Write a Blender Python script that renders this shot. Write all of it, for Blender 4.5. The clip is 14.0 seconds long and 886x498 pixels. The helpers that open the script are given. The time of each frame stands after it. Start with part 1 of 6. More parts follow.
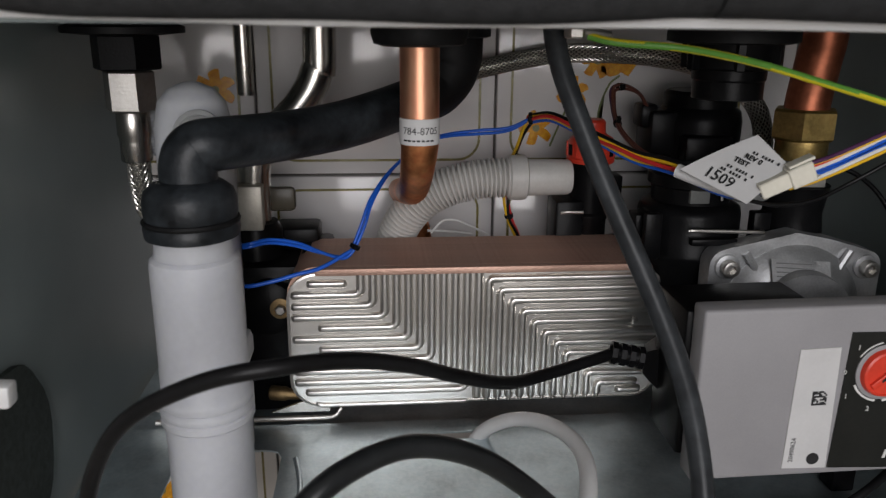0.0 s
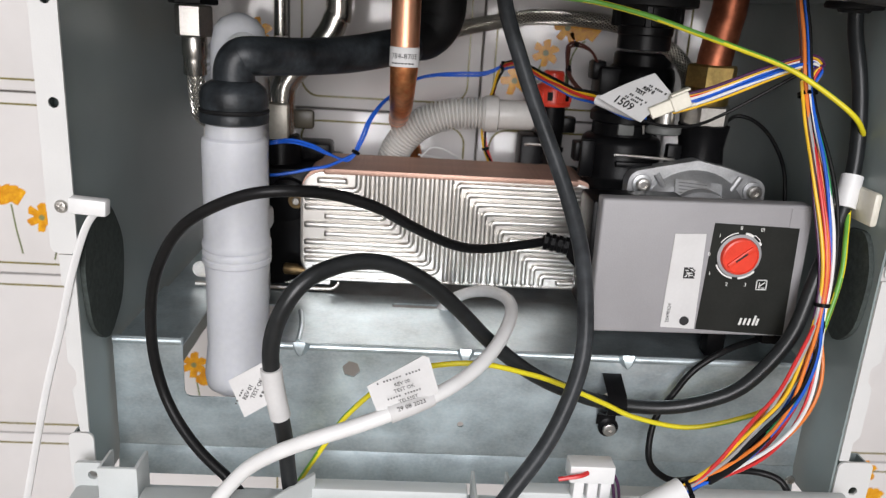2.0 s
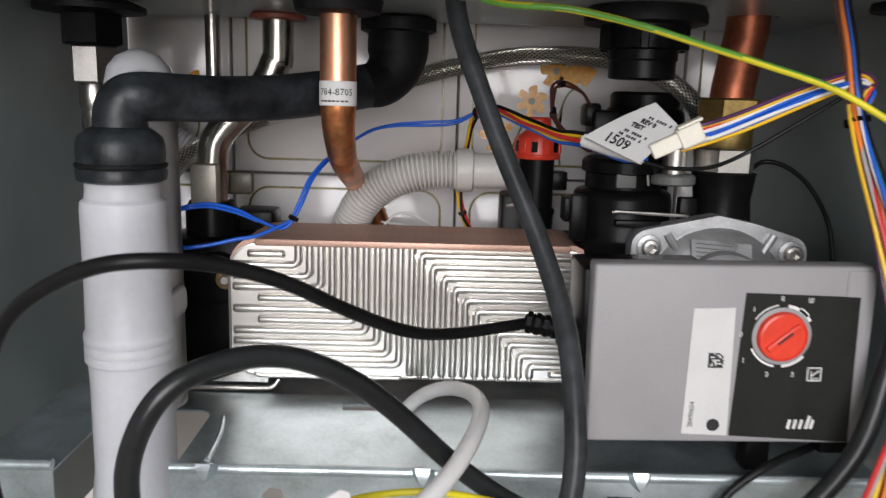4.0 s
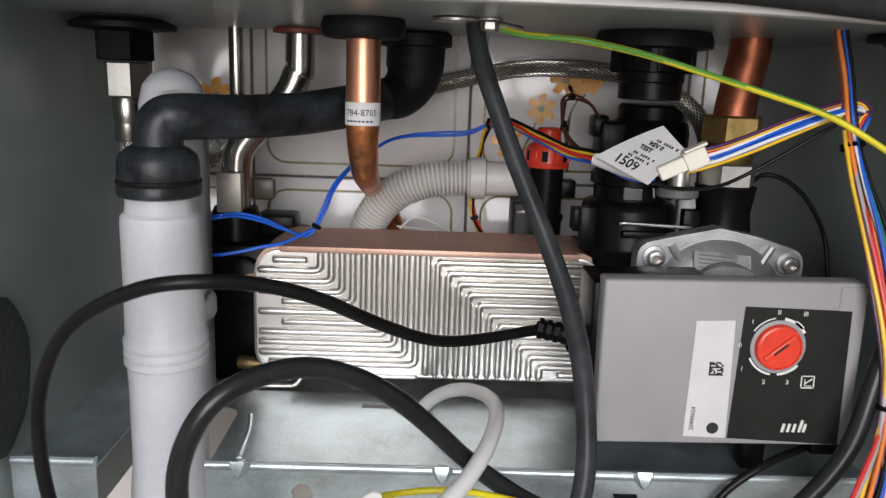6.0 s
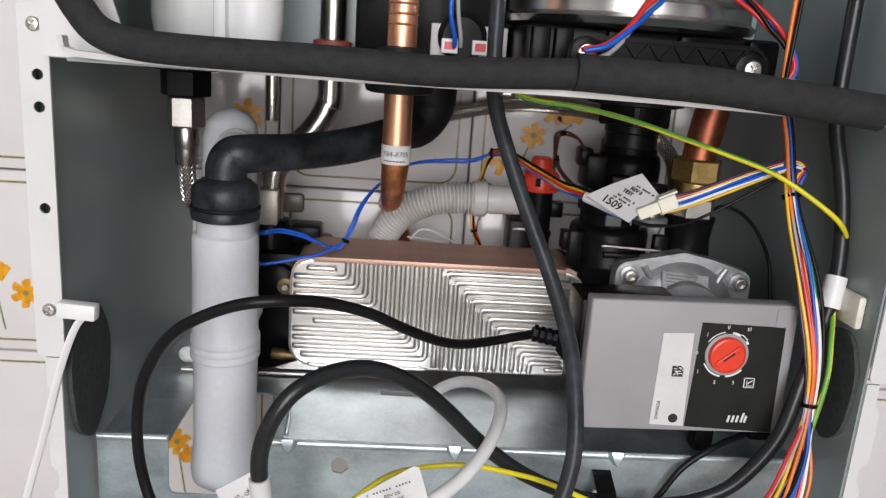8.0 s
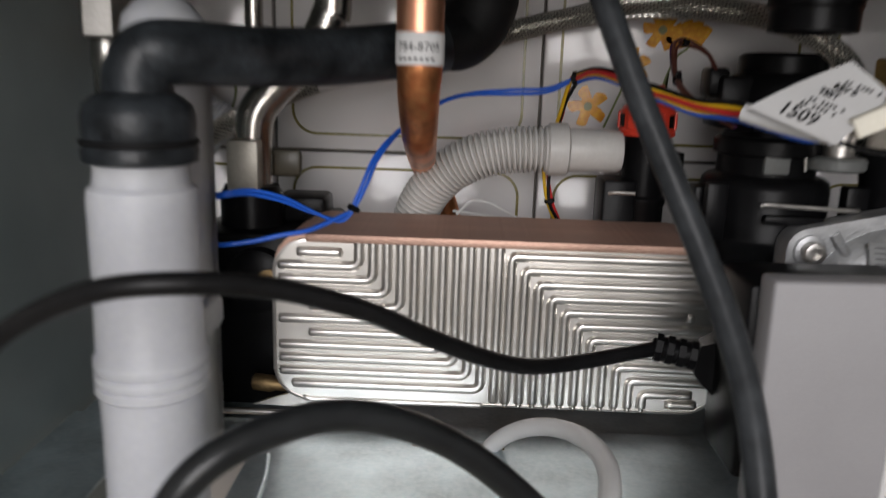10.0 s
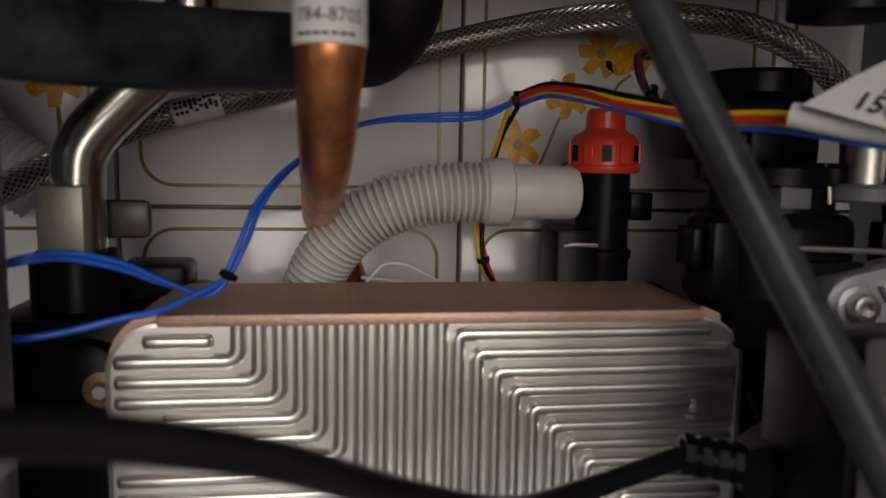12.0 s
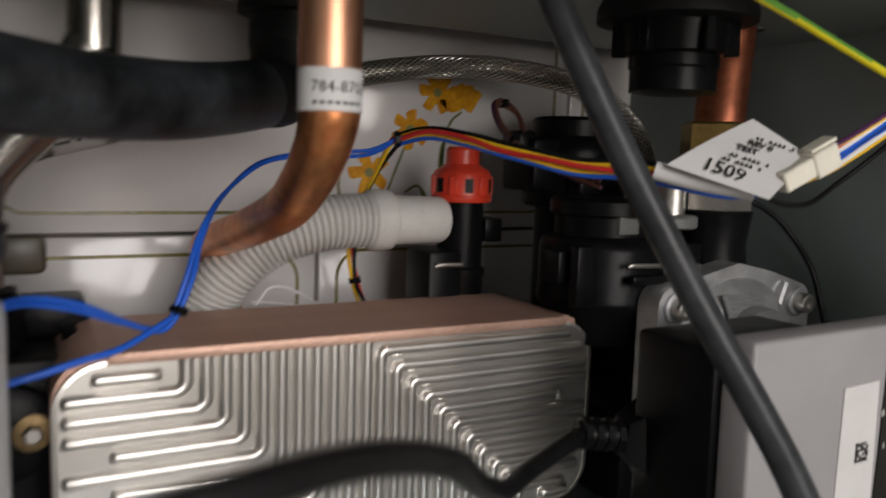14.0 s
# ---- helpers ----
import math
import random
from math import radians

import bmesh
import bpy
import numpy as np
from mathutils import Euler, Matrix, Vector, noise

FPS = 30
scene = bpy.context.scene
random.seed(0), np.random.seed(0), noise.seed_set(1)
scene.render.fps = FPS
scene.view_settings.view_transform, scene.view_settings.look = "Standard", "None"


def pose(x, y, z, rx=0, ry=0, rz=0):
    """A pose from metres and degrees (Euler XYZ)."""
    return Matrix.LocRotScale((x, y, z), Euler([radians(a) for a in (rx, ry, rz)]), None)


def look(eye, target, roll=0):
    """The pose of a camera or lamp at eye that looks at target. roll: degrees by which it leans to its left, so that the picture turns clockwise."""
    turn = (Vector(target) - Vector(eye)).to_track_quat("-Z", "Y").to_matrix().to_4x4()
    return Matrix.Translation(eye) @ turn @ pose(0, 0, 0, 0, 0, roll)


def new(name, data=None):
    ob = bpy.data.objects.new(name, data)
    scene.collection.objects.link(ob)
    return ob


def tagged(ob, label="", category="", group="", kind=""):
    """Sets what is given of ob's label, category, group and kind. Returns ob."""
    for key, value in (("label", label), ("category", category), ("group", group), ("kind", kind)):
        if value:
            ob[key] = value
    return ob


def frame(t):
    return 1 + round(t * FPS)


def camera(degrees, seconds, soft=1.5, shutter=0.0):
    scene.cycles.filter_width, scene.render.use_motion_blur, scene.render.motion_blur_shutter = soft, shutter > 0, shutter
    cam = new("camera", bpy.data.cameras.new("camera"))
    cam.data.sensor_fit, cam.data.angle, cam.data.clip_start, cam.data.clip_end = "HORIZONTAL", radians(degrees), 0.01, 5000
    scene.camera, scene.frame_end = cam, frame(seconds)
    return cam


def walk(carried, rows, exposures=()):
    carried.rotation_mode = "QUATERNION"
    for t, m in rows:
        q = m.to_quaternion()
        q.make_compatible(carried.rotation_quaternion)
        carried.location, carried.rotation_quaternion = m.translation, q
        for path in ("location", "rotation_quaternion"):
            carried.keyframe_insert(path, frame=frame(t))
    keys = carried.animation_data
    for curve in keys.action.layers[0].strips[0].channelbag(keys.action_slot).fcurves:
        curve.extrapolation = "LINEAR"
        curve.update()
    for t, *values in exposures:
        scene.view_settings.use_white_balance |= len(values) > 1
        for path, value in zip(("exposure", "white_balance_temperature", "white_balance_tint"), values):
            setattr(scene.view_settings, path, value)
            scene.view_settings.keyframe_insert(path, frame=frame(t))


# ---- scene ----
cam = camera(59.4, 14.0, soft=1.2, shutter=0.5)
cam.data.dof.use_dof, cam.data.dof.focus_distance, cam.data.dof.aperture_fstop = True, 0.38, 15.0
S = 0.9  # plan units to metres: a wall tile of 0.1665 units is 150 mm
PATH = [
    (0, (0.006, -0.022, 1.3), (0.173, 1.885, 0.719), 0.5),
    (0.5, (0.015, -0.042, 1.313), (0.157, 1.853, 0.688), 1.9),
    (1, (0.041, -0.078, 1.316), (0.156, 1.807, 0.657), 2.4),
    (1.5, (0.037, -0.146, 1.279), (0.139, 1.751, 0.654), 3.3),
    (2, (0.033, -0.162, 1.278), (0.126, 1.747, 0.689), 3.5),
    (2.5, (0.053, -0.165, 1.261), (0.132, 1.763, 0.736), 3.3),
    (3, (0.053, -0.14, 1.252), (0.119, 1.803, 0.784), 2.9),
    (3.5, (0.065, -0.125, 1.257), (0.112, 1.83, 0.837), 2.2),
    (4, (0.075, -0.057, 1.248), (0.1, 1.906, 0.865), 1.6),
    (4.2, (0.071, -0.048, 1.254), (0.08, 1.915, 0.872), 1.5),
    (6.3, (0.06, -0.094, 1.276), (0.106, 1.853, 0.822), 2.3),
    (6.5, (0.046, -0.114, 1.292), (0.126, 1.829, 0.825), 3.1),
    (7, (0.02, -0.147, 1.313), (0.15, 1.788, 0.824), 4.5),
    (7.2, (0.02, -0.156, 1.314), (0.156, 1.777, 0.818), 4.3),
    (9.3, (0.042, -0.112, 1.292), (0.095, 1.83, 0.817), 2.2),
    (9.5, (0.041, -0.075, 1.28), (0.051, 1.869, 0.808), 2.0),
    (10, (0.044, 0.033, 1.241), (-0.001, 1.982, 0.793), 1.8),
    (10.5, (0.064, 0.091, 1.194), (0.046, 2.053, 0.808), 1.7),
    (11, (0.068, 0.123, 1.22), (0.167, 2.096, 0.911), 2.0),
    (11.5, (0.063, 0.138, 1.218), (0.25, 2.112, 0.957), 1.5),
    (12, (0.027, 0.136, 1.217), (0.305, 2.102, 0.973), 1.0),
    (12.5, (0.047, 0.126, 1.197), (0.381, 2.087, 0.983), 0.9),
    (13, (0.063, 0.117, 1.202), (0.536, 2.051, 1.009), 1.3),
    (13.5, (-0.035, 0.089, 1.205), (0.646, 1.961, 1.026), 2.5),
    (14, (-0.052, 0.122, 1.23), (0.9, 1.866, 1.004), 1.9),
]
EXPOSURES = [(0.0, -0.70, 6500, 10), (1.0, -0.30, 6500, 10), (1.5, 0.00, 6500, 10), (2.5, 0.08, 6500, 10), (3.5, 0.06, 6500, 10), (4.2, 0.0, 6500, 10), (7.0, -0.02, 6500, 10), (9.5, -0.12, 6500, 10), (10.0, -0.36, 6600, 10), (10.5, -0.62, 6600, 10), (11.0, -0.82, 6800, 10), (12.0, -0.96, 7200, 10), (12.5, -0.94, 6900, 10), (13.0, -1.10, 6600, 10), (13.5, -0.80, 6800, 10), (14.0, -0.28, 6900, 10)]
walk(cam, [(t, look(Vector(eye) * S, Vector(target) * S, roll)) for t, eye, target, roll in PATH], EXPOSURES)

# ---- light ----
world = bpy.data.worlds.new("world")
scene.world = world
world.use_nodes = True
sky = world.node_tree.nodes.new("ShaderNodeTexSky")
sky.sky_type, sky.sun_disc, sky.sun_elevation, sky.sun_rotation = "NISHITA", False, radians(40), radians(150)
world.node_tree.links.new(sky.outputs[0], world.node_tree.nodes["Background"].inputs[0])
world.node_tree.nodes["Background"].inputs[1].default_value = 0.1


def area_lamp(name, eye, target, w, h, power, color):
    data = bpy.data.lights.new(name, "AREA")
    data.shape, data.size, data.size_y, data.energy, data.color = "RECTANGLE", w, h, power, color
    ob = new(name, data)
    ob.matrix_world = look(eye, target)
    return ob


# soft lamp added for unseen daylight from behind the camera; its place is tuned
area_lamp("window_light", (0.00, -1.62, 1.48), (0.05, 0.3, 1.10), 1.00, 1.15, 38, (1.0, 0.975, 0.99))

# ---- materials ----


def material(name, color, rough=0.5, metal=0.0, vary=0.12, scale=60.0, bump=0.1, fine=600.0, spec=0.5, trans=0.0, sss=0.0, stretch=(1, 1, 1), tint=None, each=0.0):
    m = bpy.data.materials.new(name)
    m.use_nodes = True
    nt = m.node_tree
    N, L = nt.nodes, nt.links
    b = N["Principled BSDF"]
    co = N.new("ShaderNodeTexCoord")
    mp = N.new("ShaderNodeMapping")
    mp.inputs["Scale"].default_value = stretch
    L.new(co.outputs["Object"], mp.inputs[0])
    big, small = N.new("ShaderNodeTexNoise"), N.new("ShaderNodeTexNoise")
    big.inputs["Scale"].default_value, small.inputs["Scale"].default_value = scale, fine
    big.inputs["Detail"].default_value, small.inputs["Detail"].default_value = 4, 2
    for n in (big, small):
        L.new(mp.outputs[0], n.inputs["Vector"])
    mix = N.new("ShaderNodeMix")
    mix.data_type = "RGBA"
    ramp = N.new("ShaderNodeMapRange")
    ramp.inputs[1].default_value, ramp.inputs[2].default_value = 0.32, 0.68
    L.new(big.outputs[0], ramp.inputs[0])
    L.new(ramp.outputs[0], mix.inputs[0])
    dark = [c * (1 - vary) for c in color]
    light = [min(1, c * (1 + vary)) for c in color] if tint is None else tint
    mix.inputs[6].default_value, mix.inputs[7].default_value = (*dark, 1), (*light, 1)
    out = mix.outputs[2]
    fm = N.new("ShaderNodeMix")
    fm.data_type, fm.blend_type = "RGBA", "OVERLAY"
    fm.inputs[0].default_value = min(1, vary * 1.5)
    L.new(out, fm.inputs[6])
    L.new(small.outputs[0], fm.inputs[7])
    out = fm.outputs[2]
    if each:
        info = N.new("ShaderNodeObjectInfo")
        hs = N.new("ShaderNodeHueSaturation")
        r = N.new("ShaderNodeMapRange")
        r.inputs[3].default_value, r.inputs[4].default_value = 1 - each, 1 + each
        L.new(info.outputs["Random"], r.inputs[0])
        L.new(r.outputs[0], hs.inputs["Value"])
        L.new(out, hs.inputs["Color"])
        out = hs.outputs[0]
    L.new(out, b.inputs["Base Color"])
    rr = N.new("ShaderNodeMapRange")
    rr.inputs[3].default_value, rr.inputs[4].default_value = max(0.02, rough * 0.78), min(1, rough * 1.22)
    L.new(big.outputs[0], rr.inputs[0])
    L.new(rr.outputs[0], b.inputs["Roughness"])
    b.inputs["Metallic"].default_value = metal
    b.inputs["Specular IOR Level"].default_value = spec
    b.inputs["Transmission Weight"].default_value = trans
    if sss:
        b.inputs["Subsurface Weight"].default_value = sss
        b.inputs["Subsurface Radius"].default_value = (0.018, 0.018, 0.020)
        b.inputs["Subsurface Scale"].default_value = 1.0
    if bump:
        bp = N.new("ShaderNodeBump")
        bp.inputs["Strength"].default_value, bp.inputs["Distance"].default_value = bump, 0.0006
        L.new(small.outputs[0], bp.inputs["Height"])
        L.new(bp.outputs[0], b.inputs["Normal"])
    return m


TILE = material("glazed_tile", (0.74, 0.715, 0.705), 0.12, vary=0.03, scale=18, bump=0.05, fine=90, each=0.03)
GROUT = material("grout", (0.36, 0.33, 0.29), 0.9, vary=0.15, scale=90, bump=0.5)
OLIVE = material("olive_glaze", (0.20, 0.17, 0.045), 0.3, vary=0.25, scale=150)
PETAL = material("orange_glaze", (0.80, 0.30, 0.012), 0.25, vary=0.2, scale=160, tint=(0.88, 0.44, 0.02))
HEART = material("olive_heart_glaze", (0.24, 0.24, 0.09), 0.3)
STEM = material("green_glaze", (0.17, 0.20, 0.07), 0.3, vary=0.25, scale=200)
PANEL = material("grey_painted_steel", (0.248, 0.292, 0.289), 0.33, vary=0.06, scale=30, bump=0.12, fine=1500)
WHITE = material("white_painted_steel", (0.64, 0.64, 0.63), 0.35, vary=0.03, scale=25, bump=0.08, fine=1200)
GALV = material("galvanised_steel", (0.58, 0.66, 0.69), 0.35, metal=0.82, vary=0.19, scale=38, bump=0.10, fine=500, stretch=(1, 1, 1.6))
STEEL = material("bare_steel", (0.52, 0.50, 0.47), 0.38, metal=1.0, vary=0.12, scale=60, bump=0.10)
STAINLESS = material("stainless_steel", (0.50, 0.475, 0.44), 0.26, metal=1.0, vary=0.12, scale=80, bump=0.05, stretch=(1, 1, 0.2))
PLATE = material("pressed_stainless_plate", (0.74, 0.715, 0.68), 0.34, metal=1.0, vary=0.03, scale=22, bump=0.0, fine=300)
COPPER = material("copper", (0.86, 0.43, 0.27), 0.42, metal=1.0, vary=0.2, scale=55, bump=0.10, fine=260, stretch=(1, 1, 0.35))
OLDCOPPER = material("heat_stained_copper", (0.74, 0.29, 0.12), 0.36, metal=0.95, vary=0.36, scale=70, bump=0.15, fine=300)
COPPERSTACK = material("brazed_copper_edge", (0.60, 0.385, 0.30), 0.50, metal=0.6, vary=0.20, scale=30, bump=0.3, fine=1400, stretch=(0.4, 1, 1), each=0.05)
REDCOPPER = material("dull_red_copper", (0.46, 0.15, 0.08), 0.42, metal=0.85, vary=0.28, scale=60, bump=0.12, fine=260)
BRASS = material("brass", (0.60, 0.43, 0.16), 0.40, metal=1.0, vary=0.22, scale=90, bump=0.15)
OLDBRASS = material("dark_brass", (0.26, 0.18, 0.09), 0.5, metal=0.9, vary=0.25)
RUBBER = material("black_rubber", (0.009, 0.009, 0.0095), 0.55, vary=0.25, scale=60, bump=0.15, spec=0.22)
# the blue-grey tint is chalk smears plus the rubber's sheen, put into the colour
CHALK_SHEEN = material("chalky_sheen_rubber", (0.011, 0.013, 0.015), 0.40, vary=0.35, scale=70, bump=0.25, fine=400, tint=(0.032, 0.037, 0.042), spec=0.3)
FOAM = material("black_foam", (0.024, 0.0245, 0.025), 0.80, vary=0.25, scale=200, bump=0.5, fine=1400, spec=0.22)
PAD = material("grey_foam_pad", (0.050, 0.060, 0.056), 0.9, vary=0.25, scale=350, bump=0.4, fine=1500, spec=0.22)
PLASTIC = material("black_plastic", (0.005, 0.005, 0.0055), 0.32, vary=0.2, scale=90, bump=0.12, fine=900, spec=0.10)
CABLE = material("black_cable", (0.007, 0.007, 0.0075), 0.38, vary=0.25, scale=50, bump=0.10, fine=300, spec=0.22)
# greyer blacks: wear on the power cable, and both cables' grey sheen in the base
GREYBLACK = material("worn_sheen_black_cable", (0.030, 0.033, 0.036), 0.36, vary=0.3, scale=45, bump=0.12, fine=260, spec=0.22)
SATINBLACK = material("satin_black_cable", (0.012, 0.0135, 0.0145), 0.33, vary=0.25, scale=45, bump=0.10, fine=260, spec=0.4)
ALU = material("cast_aluminium", (0.50, 0.505, 0.51), 0.46, metal=0.85, vary=0.12, scale=90, bump=0.22, fine=900)
BOXGREY = material("grey_moulded_plastic", (0.305, 0.298, 0.307), 0.5, vary=0.04, scale=40, bump=0.16, fine=1800)
BOXDARK = material("dark_faceplate", (0.017, 0.018, 0.016), 0.42, vary=0.1, scale=60, bump=0.05, spec=0.22)
RED = material("red_plastic", (0.72, 0.055, 0.028), 0.34, vary=0.1, scale=70, bump=0.05, sss=0.0)
MILKY = material("translucent_white_plastic", (0.55, 0.56, 0.59), 0.42, vary=0.05, scale=25, bump=0.05, fine=300, spec=0.3, sss=0.85)
GREYHOSE = material("light_grey_plastic", (0.56, 0.545, 0.52), 0.42, vary=0.06, scale=60, bump=0.08)
FASCIA = material("pale_grey_plastic", (0.56, 0.585, 0.58), 0.45, vary=0.04, scale=30, bump=0.1, fine=1500)
PAPER = material("white_label", (0.62, 0.615, 0.61), 0.6, vary=0.04, scale=60, bump=0.06)
INK = material("black_print", (0.015, 0.015, 0.016), 0.6, vary=0.2)
WHITEPL = material("white_plastic", (0.75, 0.75, 0.745), 0.38, vary=0.04, scale=60, bump=0.06)
CREAM = material("cream_nylon", (0.70, 0.67, 0.57), 0.42, vary=0.07, scale=90)
W_BLUE = material("blue_wire", (0.01, 0.10, 0.55), 0.36, vary=0.12)
W_RED = material("red_wire", (0.60, 0.03, 0.03), 0.36, vary=0.12)
W_YELLOW = material("yellow_wire", (0.80, 0.48, 0.02), 0.36, vary=0.12)
W_ORANGE = material("orange_wire", (0.75, 0.20, 0.03), 0.36, vary=0.12)
W_WHITE = material("white_wire", (0.75, 0.74, 0.72), 0.36, vary=0.05)
W_PURPLE = material("purple_wire", (0.075, 0.022, 0.075), 0.36, vary=0.12)
W_BROWN = material("brown_wire", (0.085, 0.030, 0.022), 0.36, vary=0.12)
W_GREY = material("grey_wire", (0.35, 0.34, 0.34), 0.36, vary=0.08)
W_GREEN = material("green_wire", (0.03, 0.28, 0.10), 0.36, vary=0.12)
LIME = material("yellow_earth_stripe", (0.72, 0.62, 0.02), 0.36, vary=0.1)
EARTH = material("green_earth_stripe", (0.13, 0.36, 0.05), 0.36, vary=0.12)
FAINT = material("grey_print", (0.10, 0.10, 0.10), 0.6, vary=0.2)
GREYPRINT = material("mid_grey_print", (0.20, 0.20, 0.20), 0.6, vary=0.2)
PRINT = material("pale_print", (0.72, 0.72, 0.70), 0.5, vary=0.05)
REDGASKET = material("red_silicone", (0.25, 0.06, 0.04), 0.5, vary=0.1)
PLASTER = material("white_plaster", (0.50, 0.50, 0.49), 0.9, vary=0.05, scale=8, bump=0.3)
FLOORTILE = material("beige_floor", (0.42, 0.37, 0.31), 0.4, vary=0.1, scale=12)

# ---- mesh helpers ----
ORIGIN = {}
X, Y, Z = Vector((1, 0, 0)), Vector((0, 1, 0)), Vector((0, 0, 1))


def finish(name, bm, mat, parent=None, sharp=38, base=False):
    """Link a bmesh, given in plan units, as one mesh object with its origin in its middle (or at its base)."""
    bmesh.ops.recalc_face_normals(bm, faces=bm.faces)
    bm.transform(Matrix.Scale(S, 4))
    lo = [min(v.co[i] for v in bm.verts) for i in range(3)]
    hi = [max(v.co[i] for v in bm.verts) for i in range(3)]
    c = Vector([(a + b) / 2 for a, b in zip(lo, hi)])
    if base:
        c.z = lo[2]
    bm.transform(Matrix.Translation(-c))
    for f in bm.faces:
        f.smooth = True
    for e in bm.edges:
        if len(e.link_faces) == 2 and e.calc_face_angle(0) > radians(sharp):
            e.smooth = False
    me = bpy.data.meshes.new(name)
    bm.to_mesh(me)
    bm.free()
    for m in mat if isinstance(mat, (list, tuple)) else [mat]:
        me.materials.append(m)
    ob = new(name, me)
    ORIGIN[ob] = c
    if parent is not None:
        ob.parent = parent
        ob.location = c - ORIGIN[parent]
    else:
        ob.location = c
    return ob


def part(name, bm, mat, parent, label="", sharp=38):
    ob = finish(name, bm, mat, parent, sharp)
    return tagged(ob, label=label) if label else ob


def thing(name, at, label, category, group="", kind=""):
    ob = new(name)
    ob.empty_display_size = 0.02
    ob.location = Vector(at) * S
    ORIGIN[ob] = Vector(at) * S
    return tagged(ob, label, category, group, kind)


def solo(name, bm, mat, label, category, group="", kind="", sharp=38):
    return tagged(finish(name, bm, mat, None, sharp, base=True), label, category, group, kind)


def B():
    return bmesh.new()


def box(bm, x0, x1, y0, y1, z0, z1, bev=0.0, seg=2, m=None):
    r = bmesh.ops.create_cube(bm, size=1)
    vs = r["verts"]
    bmesh.ops.transform(bm, matrix=Matrix.Translation(((x0 + x1) / 2, (y0 + y1) / 2, (z0 + z1) / 2)) @ Matrix.Diagonal((x1 - x0, y1 - y0, z1 - z0, 1)), verts=vs)
    if bev:
        es = list({e for v in vs for e in v.link_edges})
        r = bmesh.ops.bevel(bm, geom=es, offset=bev, segments=seg, affect="EDGES", profile=0.5)
        vs = list({v for f in r["faces"] for v in f.verts} | {v for v in vs if v.is_valid})
    if m is not None:
        bmesh.ops.transform(bm, matrix=m, verts=[v for v in vs if v.is_valid])
    return bm


def ring(c, u, v, r, seg, squash=1.0, turn=0.0):
    return [c + u * (r * math.cos(turn + 2 * math.pi * i / seg)) + v * (r * squash * math.sin(turn + 2 * math.pi * i / seg)) for i in range(seg)]


def loft(bm, rings, caps=True, closed=False, mi=None):
    rows = [[bm.verts.new(p) for p in r] for r in rings]
    n = len(rows[0])
    last = len(rows) if closed else len(rows) - 1
    for a in range(last):
        b = (a + 1) % len(rows)
        for i in range(n):
            f = bm.faces.new((rows[a][i], rows[a][(i + 1) % n], rows[b][(i + 1) % n], rows[b][i]))
            if mi:
                f.material_index = mi(a, i)
    if caps and not closed:
        bm.faces.new(rows[0][::-1])
        bm.faces.new(rows[-1])
    return bm


def lathe(bm, at, axis, profile, seg=32, squash=1.0, turn=0.0):
    """profile: (radius, height along the axis) rows."""
    axis = Vector(axis).normalized()
    u = axis.orthogonal().normalized() if abs(axis.z) < 0.99 else X.copy()
    v = axis.cross(u)
    return loft(bm, [ring(Vector(at) + axis * h, u, v, max(r, 1e-5), seg, squash, turn) for r, h in profile])


def cyl(bm, p0, p1, r0, r1=None, seg=24, bev=0.0):
    d = Vector(p1) - Vector(p0)
    n = d.length
    r1 = r0 if r1 is None else r1
    prof = [(r0, 0), (r1, n)] if not bev else [(r0 - bev, 0), (r0 - bev * 0.3, bev * 0.3), (r0, bev), (r1, n - bev), (r1 - bev * 0.3, n - bev * 0.3), (r1 - bev, n)]
    return lathe(bm, p0, d, prof, seg)


def hexnut(bm, at, axis, r, h, bev=0.0008):
    return lathe(bm, at, axis, [(r - bev, 0), (r, bev), (r, h - bev), (r - bev, h)], 6)


def smooth_path(pts, n=8):
    pts = [Vector(p) for p in pts]
    ext = [pts[0] * 2 - pts[1]] + pts + [pts[-1] * 2 - pts[-2]]
    out = []
    for i in range(1, len(ext) - 2):
        a, b, c, d = ext[i - 1:i + 3]
        for k in range(n):
            t = k / n
            out.append(0.5 * ((2 * b) + (c - a) * t + (2 * a - 5 * b + 4 * c - d) * t * t + (3 * b - a - 3 * c + d) * t ** 3))
    out.append(pts[-1])
    return out


def frames_along(path):
    tang = [(path[min(i + 1, len(path) - 1)] - path[max(i - 1, 0)]).normalized() for i in range(len(path))]
    u = tang[0].orthogonal().normalized()
    res = []
    for t in tang:
        u = (u - t * u.dot(t)).normalized()
        res.append((t, u, t.cross(u)))
    return res


def tube(bm, pts, r, seg=12, n=8, mi=None, squash=1.0, raw=False):
    path = [Vector(p) for p in pts] if raw else smooth_path(pts, n)
    fr = frames_along(path)
    k = len(path)
    rad = r if callable(r) else (lambda s: r)
    return loft(bm, [ring(p, u, v, rad(i / (k - 1)), seg, squash) for i, (p, (t, u, v)) in enumerate(zip(path, fr))], mi=mi)


def offset_path(pts, du, dv, n=6, twist=0.0):
    path = smooth_path(pts, n)
    out = []
    for i, (p, (t, u, v)) in enumerate(zip(path, frames_along(path))):
        a = twist * i / len(path)
        ca, sa = math.cos(a), math.sin(a)
        out.append(p + u * (du * ca - dv * sa) + v * (du * sa + dv * ca))
    return out


